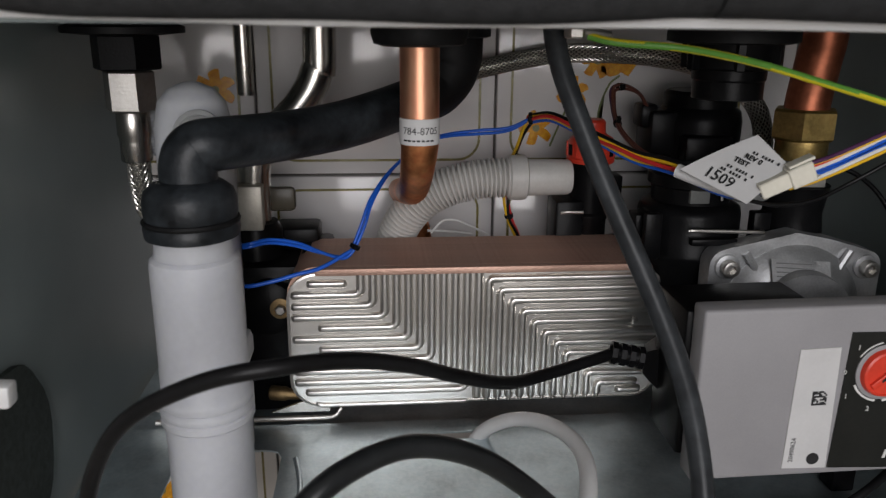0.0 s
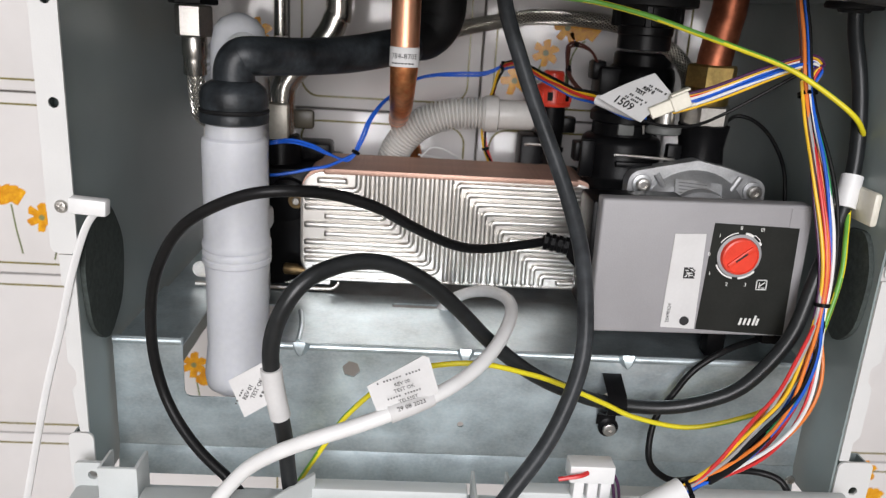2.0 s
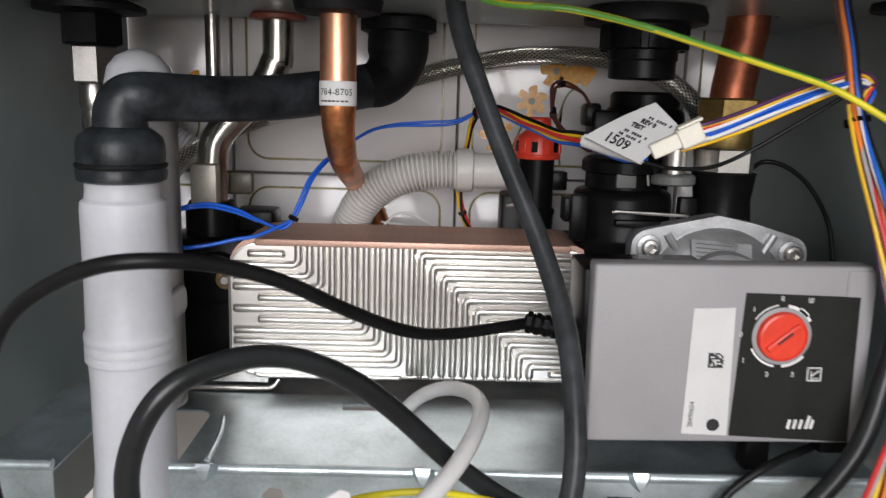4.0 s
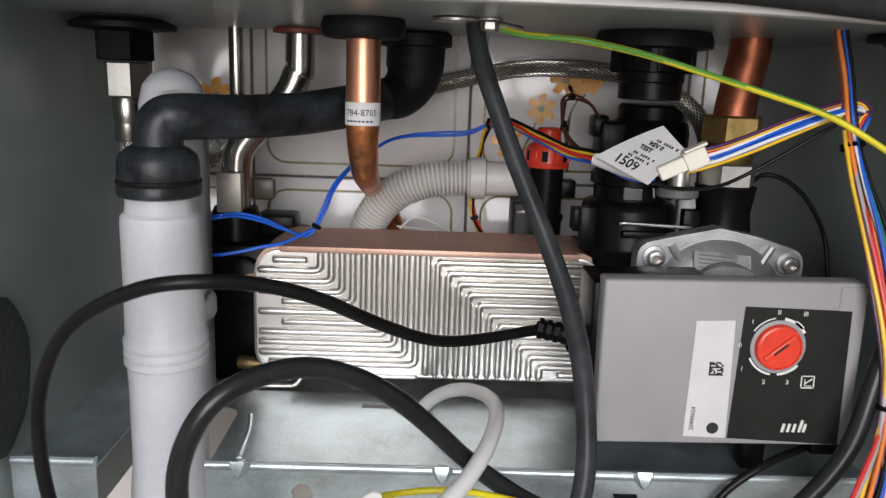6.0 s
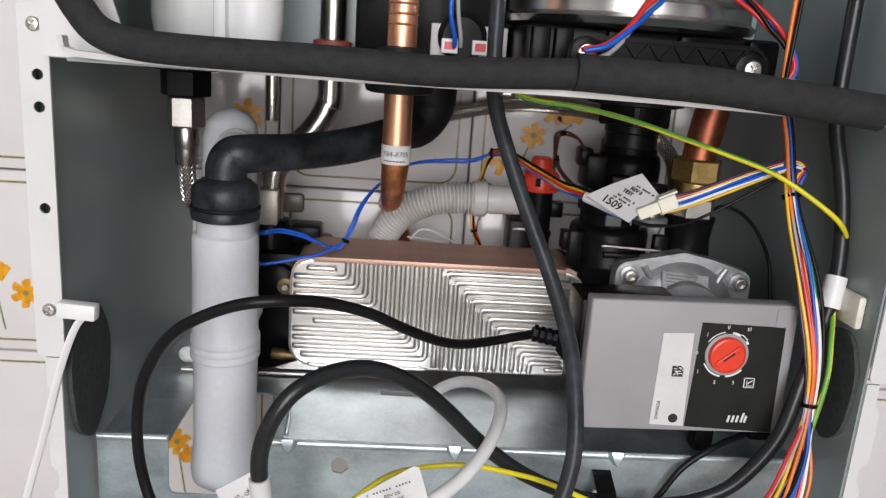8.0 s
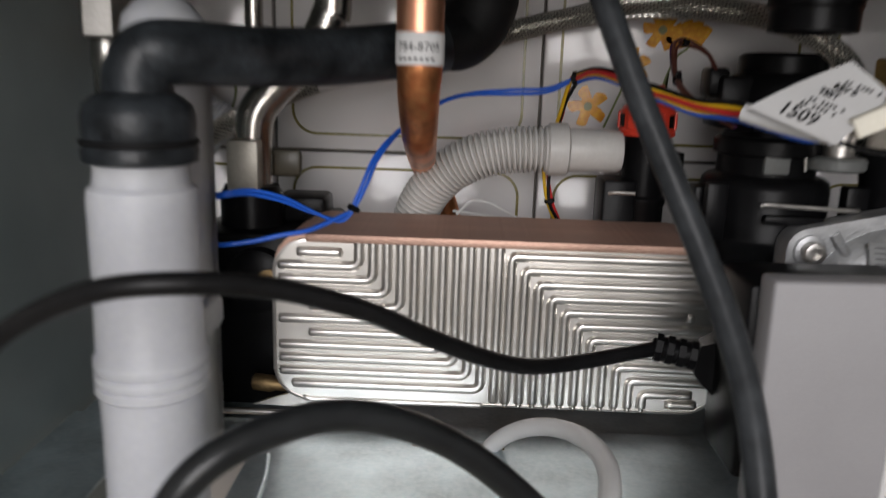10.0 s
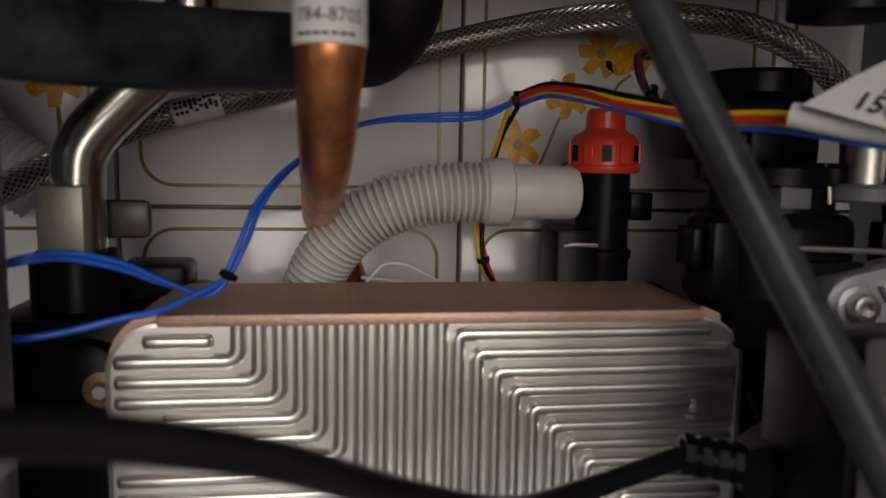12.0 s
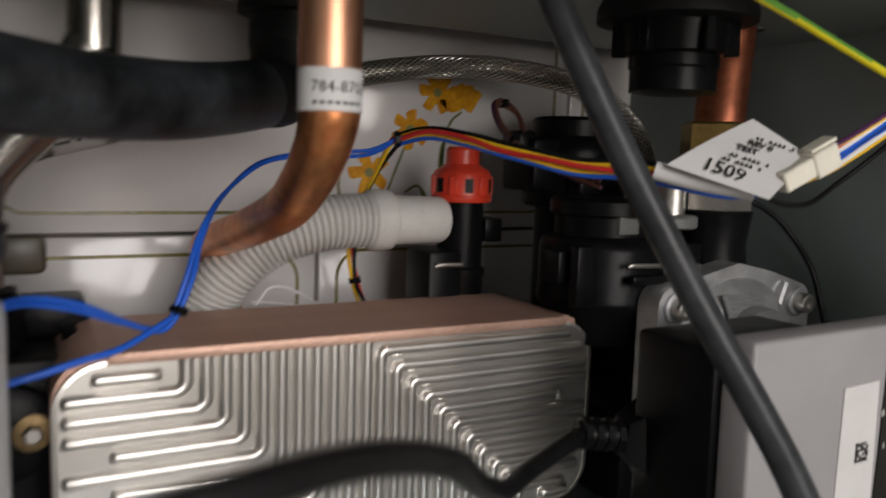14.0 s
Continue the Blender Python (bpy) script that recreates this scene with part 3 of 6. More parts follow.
def rubber_elbow():
    t = thing("rubber_elbow_hose", (TX, TY, 1.205), "chalky black rubber elbow hose clamped over the trap", "rubber hose")
    prof = [(0.0176, 1.2040), (0.0205, 1.2051), (0.0210, 1.2093), (0.0201, 1.2108), (0.0197, 1.2124), (0.0201, 1.2140), (0.0203, 1.2171), (0.0202, 1.2218), (0.0191, 1.2255), (0.0157, 1.2284), (0.0126, 1.2302)]
    part("cup", lathe(B(), (TX, TY, 0), Z, prof, 48), CHALK_SHEEN, t, "ribbed rubber cup")
    part("clamp_ring", lathe(B(), (TX, TY, 0), Z, [(0.0195, 1.2106), (0.0208, 1.2110), (0.0213, 1.2121), (0.0208, 1.2131), (0.0195, 1.2136)], 40), RUBBER, t, "glossy black clamp ring")
    h = B()
    tube(h, [(TX + 0.0005, TY, 1.226), (TX + 0.0005, TY, 1.2365), (TX + 0.0040, TY + 0.001, 1.2430), (TX + 0.0130, TY + 0.0045, 1.2445), (-0.0396, 0.3464, 1.2440), (-0.0115, 0.374, 1.2455), (0.0135, 0.404, 1.2495), (0.034, 0.430, 1.2540)], lambda s: 0.0127 - 0.0010 * min(1, s * 3) + 0.0016 * max(0, s - 0.6) / 0.4, 28, 10)
    part("hose", h, CHALK_SHEEN, t)
    bell = B()
    tube(bell, [(0.028, 0.421, 1.2528), (0.040, 0.434, 1.2560), (0.048, 0.441, 1.2665), (0.050, 0.443, 1.280), (0.050, 0.443, 1.2955)], lambda s: 0.0122 + 0.0068 * min(1, s * 1.5), 28, 8)
    part("bell", bell, RUBBER, t, "flared black rubber socket")
    part("collar", lathe(B(), (0.050, 0.443, 1.2865), Z, [(0.0205, 0), (0.0235, 0.001), (0.0235, 0.008), (0.0205, 0.0095)], 32), RUBBER, t)


trap()
rubber_elbow()


# ---- pump with its control box ----
def pump():
    t = thing("circulation_pump", (0.212, 0.33, 1.074), "circulation pump with a grey control box and red dial", "pump")
    # control box, slightly leaning in plan
    tilt = Matrix.Translation((0.212, 0.283, 1.135)) @ Matrix.Rotation(radians(-0.8), 4, "Y") @ Matrix.Rotation(radians(0.0), 4, "X")
    W, Hh = 0.0635, 0.0425
    b = box(B(), -W, W, 0.0, 0.013, -Hh, Hh, 0.0016, 3, tilt)
    body = part("control_box", b, BOXGREY, t, "grey plastic control box")
    lipb = box(B(), W - 0.0125, W + 0.0005, -0.0006, 0.002, -Hh + 0.002, Hh - 0.002, 0.0003, 1, tilt)
    part("side_strip", lipb, BOXGREY, body)
    rear = box(B(), -W - 0.0025, -0.003, 0.0132, 0.050, -Hh + 0.006, Hh - 0.0050, 0.002, 2, tilt)
    box(rear, -0.004, W - 0.008, 0.0132, 0.046, -Hh + 0.006, Hh - 0.0230, 0.002, 2, tilt)
    part("rear_housing", rear, PLASTIC, t, "black plastic rear housing")
    fp = prism(B(), [(0.0030, -0.0388), (0.0590, -0.0415), (0.0575, 0.0285), (0.0055, 0.0300)], -0.0007, 0.0002, tilt)
    face = part("faceplate", fp, BOXDARK, t, "dark printed faceplate")
    lab = prism(B(), [(-0.0195, -0.0380), (0.0020, -0.0388), (0.0012, 0.0230), (-0.0178, 0.0225)], -0.0006, 0.0002, tilt)
    lb = part("label", lab, PAPER, t, "white printed label")
    part("label_dot", cyl(B(), tilt @ Vector((-0.0050, -0.0009, -0.0335)), tilt @ Vector((-0.0050, 0, -0.0335)), 0.0030), INK, lb)
    pr = B()
    rnd = random.Random(5)
    for i in range(9):
        for j in range(9):
            if rnd.random() < 0.55 or i == 0 or j == 0:
                box(pr, -0.0095 + i * 0.00078, -0.00882 + i * 0.00078 + 0.0001, -0.0009, -0.0004, -0.0055 + j * 0.00078, -0.0047 + j * 0.00078, m=tilt)
    part("square_mark", pr, INK, lb, "dark printed square")
    part("print", text_mesh("20490624", 0.0032, tilt @ pose(-0.0155, -0.0007, -0.0285, 0, -88, 0)), INK, lb)
    # dial
    kx, kz = 0.0230, 0.0100
    kc = tilt @ Vector((kx, 0, kz))
    n = tilt.to_3x3() @ Vector((0, -1, 0))
    k = lathe(B(), kc, n, [(0.0118, 0.0), (0.0118, 0.0020), (0.0110, 0.0038), (0.0100, 0.0042), (0.0099, 0.0036), (0.0001, 0.0036)], 40)
    knob = part("dial", k, RED, t, "glossy red plastic dial")
    part("dial_ring", lathe(B(), kc, n, [(0.0136, 0.0), (0.0136, 0.0012), (0.0128, 0.0016), (0.0116, 0.0016)], 40), BOXGREY, t, "grey ring round the dial")
    rid = box(B(), -0.0092, 0.0092, -0.0052, -0.0034, -0.0016, 0.0016, 0.0006, 2, tilt @ pose(kx, 0, kz, 0, 0, 0) @ Matrix.Rotation(radians(-40), 4, "Y"))
    part("dial_grip", rid, RED, knob)
    # the slit is not cut: a black strip gives its shade
    part("dial_slot", box(B(), -0.0042, 0.0042, -0.0055, -0.0046, -0.0005, 0.0005, m=tilt @ pose(kx, 0, kz) @ Matrix.Rotation(radians(-40), 4, "Y")), INK, knob)
    arcs = B()
    for a0, a1, r, w in ((100, 150, 0.0150, 0.0003), (205, 262, 0.0150, 0.0005), (275, 322, 0.0150, 0.0009), (30, 85, 0.0150, 0.0009), (40, 62, 0.0156, 0.0009)):
        pts = [(kx + r * math.cos(radians(a)), kz + r * math.sin(radians(a))) for a in range(a0, a1 + 1, 4)]
        inn = [(kx + (r - 2 * w) * math.cos(radians(a)), kz + (r - 2 * w) * math.sin(radians(a))) for a in range(a1 - (a1 - a0) % 4, a0 - 1, -4)]
        prism(arcs, pts + inn, -0.0010, -0.0005, tilt)
    part("dial_scale", arcs, PRINT, face, "pale printed arcs")
    for s, dx, dz in (("0", -0.0185, 0.0005), ("1", -0.0165, -0.0118), ("2", -0.0050, -0.0185), ("3", 0.0068, -0.0185), ("I", -0.0135, 0.0125), ("II", -0.001, 0.0175), ("III", 0.0120, 0.0168)):
        part("numeral", text_mesh(s, 0.0034, tilt @ pose(kx + dx, -0.0008, kz + dz)), PRINT, face)
    fr = B()
    for x0, x1, z0, z1 in ((0.0365, 0.0433, -0.0115, -0.0109), (0.0365, 0.0433, -0.0054, -0.0048), (0.0365, 0.0371, -0.0115, -0.0048), (0.0427, 0.0433, -0.0115, -0.0048), (0.0383, 0.0387, -0.0104, -0.0066), (0.0383, 0.0421, -0.0104, -0.0100)):
        box(fr, x0, x1, -0.0010, -0.0005, z0, z1, m=tilt)
    box(fr, -0.0022, 0.0022, -0.0010, -0.0005, -0.0003, 0.0003, m=tilt @ pose(0.0403, 0, -0.0078) @ Matrix.Rotation(radians(-38), 4, "Y"))
    part("curve_symbol", fr, PRINT, face)
    # maker's mark as plain strokes
    mk = B()
    for i, (x, h) in enumerate(((0.0300, 0.0046), (0.0328, 0.0046), (0.0356, 0.0046), (0.0386, 0.0066), (0.0408, 0.0046))):
        box(mk, -0.0007, 0.0007, -0.0010, -0.0005, 0, h, m=tilt @ pose(x, 0, -0.0350) @ Matrix.Rotation(radians(12), 4, "Y"))
    part("mark", mk, PRINT, face, "pale maker's mark in plain strokes")
    # motor casting with four lugs
    mo = B()
    lathe(mo, (0.232, 0.366, 1.142), (0, -1, 0), [(0.040, 0), (0.040, 0.004), (0.038, 0.006), (0.033, 0.011), (0.029, 0.013), (0.028, 0.020)], 40)
    outl = []
    for x, z, r in ((0.272, 1.1685, 0.0095), (0.251, 1.1805, 0.004), (0.231, 1.1845, 0.004), (0.213, 1.1805, 0.004), (0.1935, 1.1705, 0.0095), (0.1935, 1.10, 0.0095), (0.272, 1.10, 0.0095)):
        outl.append((x, z, r))
    cloud = sorted((x + r * math.cos(k * math.pi / 9), z + r * math.sin(k * math.pi / 9)) for x, z, r in outl for k in range(18))
    hull = []
    for seq in (cloud, cloud[::-1]):
        half = []
        for q in seq:
            while len(half) > 1 and (half[-1][0] - half[-2][0]) * (q[1] - half[-2][1]) - (half[-1][1] - half[-2][1]) * (q[0] - half[-2][0]) <= 0:
                half.pop()
            half.append(q)
        hull += half[:-1]
    prism(mo, hull, 0.3625, 0.375)
    cast = part("motor_casting", mo, ALU, t, "rough cast aluminium motor flange", sharp=30)
    for a, b in (((0.203, 1.178), (0.216, 1.158)), ((0.262, 1.178), (0.249, 1.158))):
        part("rib", tube(B(), [(a[0], 0.3618, a[1]), (b[0], 0.3580, b[1])], 0.0022, 8, 2), ALU, cast)
    for x, z in ((0.1935, 1.1705), (0.272, 1.1690)):
        bo = B()
        cyl(bo, (x, 0.3625, z), (x, 0.3605, z), 0.0068, seg=24, bev=0.0004)
        part("washer", bo, ALU, cast)
        hd = cyl(B(), (x, 0.3605, z), (x, 0.3550, z), 0.0046, seg=24, bev=0.0006)
        soc = B()
        hexnut(soc, (x, 0.3575, z), (0, -1, 0), 0.0026, 0.006, 0)
        part("bolt", cut(hd, soc), STEEL, cast, "zinc hexagon socket bolt")
    pl = box(B(), -0.0165, 0.0165, -0.0004, 0.0004, -0.007, 0.007, m=pose(0.2305, 0.3525, 1.1690, -28, 4, 0))
    plate = part("rating_plate", pl, ALU, cast, "small printed rating plate")
    br = B()
    for i in range(5):
        box(br, -0.014, 0.006 + 0.0015 * (i % 3), -0.0007, -0.0003, 0.0045 - i * 0.0024, 0.0051 - i * 0.0024, m=pose(0.2305, 0.3525, 1.1690, -28, 4, 0))
    part("small_print", br, GREYPRINT, plate)
    vol = B()
    lathe(vol, (0.2325, 0.376, 1.125), (0, 1, 0), [(0.040, 0), (0.045, 0.004), (0.046, 0.02), (0.044, 0.045), (0.036, 0.055)], 32)
    box(vol, 0.188, 0.292, 0.385, 0.445, 1.068, 1.165, 0.01)
    part("volute", vol, PLASTIC, t, "black plastic pump housing")
    fe = B()
    box(fe, 0.262, 0.276, 0.288, 0.300, 1.0855, 1.0925, 0.001)
    box(fe, 0.232, 0.244, 0.30, 0.312, 1.0700, 1.0925, 0.001)
    part("foot", fe, PLASTIC, t)


pump()


# ---- pipes behind and beside the heat exchanger ----
def copper_pipe():
    t = thing("copper_pipe", (0.026, 0.335, 1.16), "bright copper pipe with a white printed band, bent behind the exchanger", "pipe")
    b = B()
    tube(b, [(0.026, 0.335, 1.42), (0.026, 0.335, 1.34), (0.026, 0.335, 1.262), (0.026, 0.335, 1.2450)], 0.0090, 28, 8)
    part("upright", b, COPPER, t)
    b = B()
    tube(b, [(0.026, 0.335, 1.2448), (0.026, 0.3358, 1.2400), (0.0256, 0.3400, 1.2325), (0.0252, 0.352, 1.2225), (0.0245, 0.372, 1.2125), (0.0230, 0.415, 1.2020), (0.0215, 0.450, 1.1950), (0.0215, 0.480, 1.1875), (0.028, 0.497, 1.174), (0.036, 0.502, 1.150), (0.036, 0.502, 1.10)], lambda s: 0.00905 - 0.0016 * min(1, s * 2.2), 28, 8)
    part("bend", b, OLDCOPPER, t, "heat-stained lower bend")
    c = (0.026, 0.335, 1.2425)
    band = part("printed_band", lathe(B(), c, Z, [(0.0090, 0), (0.0093, 0.0002), (0.0093, 0.0118), (0.0090, 0.012)], 40), PAPER, t, "white printed band")
    tx = text_mesh("784-8705", 0.0046, pose(0, 0, 0), 0.0001)
    for v in tx.verts:
        a = v.co.x / 0.0093
        v.co = Vector((0.026 + 0.0094 * math.sin(a), 0.335 - 0.0094 * math.cos(a), 1.2490 + v.co.z))
    part("print", tx, INK, band)
    br = B()
    for i in range(7):
        a = -0.8 + i * 0.23
        box(br, -0.0007, 0.0007, -0.0002, 0.0002, -0.0004, 0.0004, m=Matrix.Translation((0.026 + 0.0094 * math.sin(a), 0.335 - 0.0094 * math.cos(a), 1.2448)) @ Matrix.Rotation(a, 4, "Z"))
    part("small_print", br, INK, band)
    for z0, h, r in ((1.286, 0.012, 0.0205), (1.300, 0.014, 0.0145)):
        g = lathe(B(), (0.026, 0.335, z0), Z, [(r - 0.003, 0), (r, 0.001), (r + 0.0015, h * 0.5), (r, h - 0.001), (0.0095, h)], 32)
        part("grommet", g, RUBBER, t, "black rubber grommet")
    for i in range(5):
        part("pipe_ring", lathe(B(), (0.026, 0.335, 1.326 + i * 0.006), Z, [(0.0088, 0), (0.0096, 0.001), (0.0088, 0.002)], 24), COPPER, t)


copper_pipe()


def grey_hose():
    t = thing("corrugated_drain_hose", (0.05, 0.47, 1.15), "light grey corrugated drain hose curving up behind the exchanger", "hose")
    path = smooth_path([(0.015, 0.468, 1.120), (0.0158, 0.467, 1.150), (0.0205, 0.464, 1.1670), (0.0285, 0.460, 1.1800), (0.0395, 0.457, 1.1900), (0.0525, 0.4545, 1.1965), (0.0665, 0.4535, 1.2000), (0.080, 0.4535, 1.2012), (0.091, 0.4535, 1.2015)], 60)
    # even spacing along the hose, then a wave of ribs
    d = [0.0]
    for a, b in zip(path, path[1:]):
        d.append(d[-1] + (b - a).length)
    n = int(d[-1] / 0.00036)
    pts, j = [], 0
    for i in range(n + 1):
        s = d[-1] * i / n
        while j < len(d) - 2 and d[j + 1] < s:
            j += 1
        f = (s - d[j]) / max(d[j + 1] - d[j], 1e-9)
        pts.append(path[j].lerp(path[j + 1], f))
    b = B()
    fr = frames_along(pts)
    loft(b, [ring(p, u, v, 0.0126 - (0.0, 0.0001, 0.0006, 0.0024, 0.0032, 0.0024, 0.0006, 0.0001)[i % 8], 28) for i, (p, (t_, u, v)) in enumerate(zip(pts, fr))])
    part("corrugated_tube", b, GREYHOSE, t, sharp=80)
    part("collar", lathe(B(), (0.088, 0.4535, 1.2015), X, [(0.0125, 0), (0.0140, 0.0012), (0.0143, 0.006), (0.0140, 0.0108), (0.0128, 0.0118), (0.0112, 0.012)], 36), GREYHOSE, t)
    part("nozzle", lathe(B(), (0.1, 0.4535, 1.2015), X, [(0.0112, 0), (0.0116, 0.002), (0.0112, 0.026), (0.0100, 0.028), (0.006, 0.0285)], 36), GREYHOSE, t)


grey_hose()


def drain_valve():
    t = thing("drain_valve", (0.1425, 0.462, 1.10), "black plastic valve with a red castellated cap", "valve")
    a = (0.1425, 0.461, 0)
    part("body", lathe(B(), a, Z, [(0.0122, 1.06), (0.0122, 1.172), (0.0132, 1.174), (0.0132, 1.1765), (0.0115, 1.178), (0.0115, 1.2105)], 36), PLASTIC, t)
    bl = box(B(), 0.119, 0.137, 0.448, 0.475, 1.08, 1.1865, 0.002)
    box(bl, 0.152, 0.162, 0.452, 0.466, 1.19, 1.202, 0.001)
    part("bracket", bl, PLASTIC, t)
    cp = B()
    lathe(cp, a, Z, [(0.0146, 1.2100), (0.0152, 1.2108), (0.0152, 1.2128), (0.0146, 1.2133), (0.0146, 1.2232), (0.0134, 1.2255), (0.0098, 1.2275), (0.0085, 1.2288), (0.0083, 1.2355), (0.0070, 1.2370)], 40)
    cap = part("cap", cp, RED, t, "red plastic screw cap")
    for i in range(12):
        g = 2 * math.pi * (i + 0.5) / 12
        c = Vector((0.1425 + 0.0143 * math.cos(g), 0.461 + 0.0143 * math.sin(g), 1.2182))
        m = Matrix.Translation(c) @ Matrix.Rotation(g, 4, "Z")
        if i % 2:
            part("rib", box(B(), -0.001, 0.0013, -0.0024, 0.0024, -0.0048, 0.0048, 0.0006, 1, m), RED, cap)
        else:
            # black block set on the cap for a dark opening; nothing is cut
            part("recess", box(B(), -0.0006, 0.0006, -0.0020, 0.0020, -0.0034, 0.0034, m=m), PLASTIC, cap, "black block for a dark opening in the cap")
    w = B()
    tube(w, [(0.122, 0.4475, 1.1795), (0.126, 0.4465, 1.1802), (0.136, 0.4465, 1.1800)], 0.0011, 8, 4)
    part("spring_clip", w, STEEL, t, "bright wire clip")
    p = lathe(B(), (0.165, 0.455, 1.137), (1, 0.1, 0.0), [(0.010, -0.02), (0.024, -0.016), (0.026, 0.0), (0.020, 0.012)], 28)
    part("outlet", p, PLASTIC, t)


drain_valve()


def braided(name, pts, r, label, cat):
    """A stainless braided hose: a dark core with two crossing sets of raised strands."""
    t = thing(name, pts[0], label, cat)
    core = B()
    tube(core, pts, r * 0.93, 16, 8)
    part("core", core, OLDSTEEL, t)
    path = smooth_path(pts, 24)
    fr = frames_along(path)
    d = [0.0]
    for a, b in zip(path, path[1:]):
        d.append(d[-1] + (b - a).length)
    for sgn in (1, -1):
        for k in range(14):
            st = B()
            line = []
            for i, (p, (tt, u, v)) in enumerate(zip(path, fr)):
                a = sgn * d[i] / (r * 1.5) + 2 * math.pi * k / 14
                w = r * (0.985 + 0.018 * sgn * math.cos(14 * d[i] / (r * 1.5)))
                line.append((p + (u * math.cos(a) + v * math.sin(a)) * w, u * math.cos(a) + v * math.sin(a), tt))
            rows = []
            for q, nn, tt in line:
                side = nn.cross(tt + (nn.cross(tt)) * sgn * 0.6).normalized()
                rows.append([bmv for bmv in (st.verts.new(q - side * r * 0.17), st.verts.new(q + nn * r * 0.10), st.verts.new(q + side * r * 0.17))])
            for a, b in zip(rows, rows[1:]):
                for i in range(2):
                    st.faces.new((a[i], a[i + 1], b[i + 1], b[i]))
            part("strand", st, BRAID, t, sharp=70)
    return t


OLDSTEEL = material("dark_steel_core", (0.13, 0.125, 0.115), 0.5, metal=0.7, vary=0.2)
BRAID = material("braided_steel", (0.64, 0.62, 0.57), 0.30, metal=1.0, vary=0.1, scale=200)
HOSE = [(-0.1190, 0.394, 1.2275), (-0.1188, 0.3945, 1.214), (-0.1175, 0.398, 1.198), (-0.1120, 0.411, 1.192), (-0.098, 0.445, 1.200), (-0.080, 0.470, 1.213), (-0.062, 0.482, 1.2235), (-0.041, 0.486, 1.232), (-0.021, 0.487, 1.2375), (0.001, 0.490, 1.2435), (0.024, 0.493, 1.251), (0.050, 0.496, 1.2580), (0.075, 0.493, 1.2655), (0.100, 0.488, 1.2715), (0.125, 0.479, 1.276), (0.148, 0.465, 1.2770), (0.172, 0.457, 1.2760), (0.198, 0.449, 1.2715), (0.222, 0.445, 1.2615), (0.2385, 0.443, 1.2475), (0.2455, 0.442, 1.230), (0.247, 0.442, 1.205)]
flex = braided("braided_hose", HOSE, 0.0054, "stainless braided flexible hose arching across the tiles", "hose")
lb = B()
tube(lb, HOSE[7:9], 0.0060, 24, 8)
band = part("label_band", lb, PAPER, flex, "white label band with dark squares")
sq = B()
rnd = random.Random(8)
hp = smooth_path(HOSE[7:9], 10)
hf = frames_along(hp)
for i in range(1, 10):
    for k in range(5):
        if rnd.random() < 0.6:
            tt, u, v = hf[i]
            nn = (Vector((-0.25, -1, 0.25 - 0.22 * k + 0.35)) - tt * tt.dot(Vector((-0.25, -1, 0.25 - 0.22 * k + 0.35)))).normalized()
            c = hp[i] + nn * 0.0061
            box(sq, -0.0008, 0.0008, -0.0001, 0.0001, -0.0007, 0.0007, m=Matrix.Translation(c) @ nn.to_track_quat("Y", "Z").to_matrix().to_4x4())
part("printed_pattern", sq, INK, band)


def left_connector():
    t = thing("hose_connector", (-0.1215, 0.394, 1.215), "steel hose connector under a black grommet and nut", "connector")
    x, y = -0.1190, 0.394
    part("grommet", lathe(B(), (x, y, 1.2885), Z, [(0.020, 0), (0.0295, 0.001), (0.0295, 0.004), (0.022, 0.007)], 36), RUBBER, t, "wide black rubber grommet")
    part("black_nut", hexnut(B(), (x, y, 1.2715), Z, 0.0170, 0.017), PLASTIC, t, "black plastic nut")
    part("steel_nut", hexnut(B(), (x, y, 1.2505), Z, 0.0128, 0.0205, 0.001), STEEL, t, "bright steel hexagon nut")
    part("sleeve", lathe(B(), (x, y, 1.2245), Z, [(0.0074, 0), (0.0080, 0.001), (0.0078, 0.010), (0.0080, 0.012), (0.0086, 0.014), (0.0084, 0.025), (0.0076, 0.0268)], 28), STAINLESS, t, "crimped steel sleeve")


left_connector()


CLIPGREY = material("satin_nickel", (0.50, 0.47, 0.41), 0.45, metal=0.6, vary=0.1)
# beige made very dark: the shade behind the trap is put into the base colour
SHADED_BEIGE = material("shaded_beige_plastic", (0.08, 0.07, 0.05), 0.4, vary=0.12)


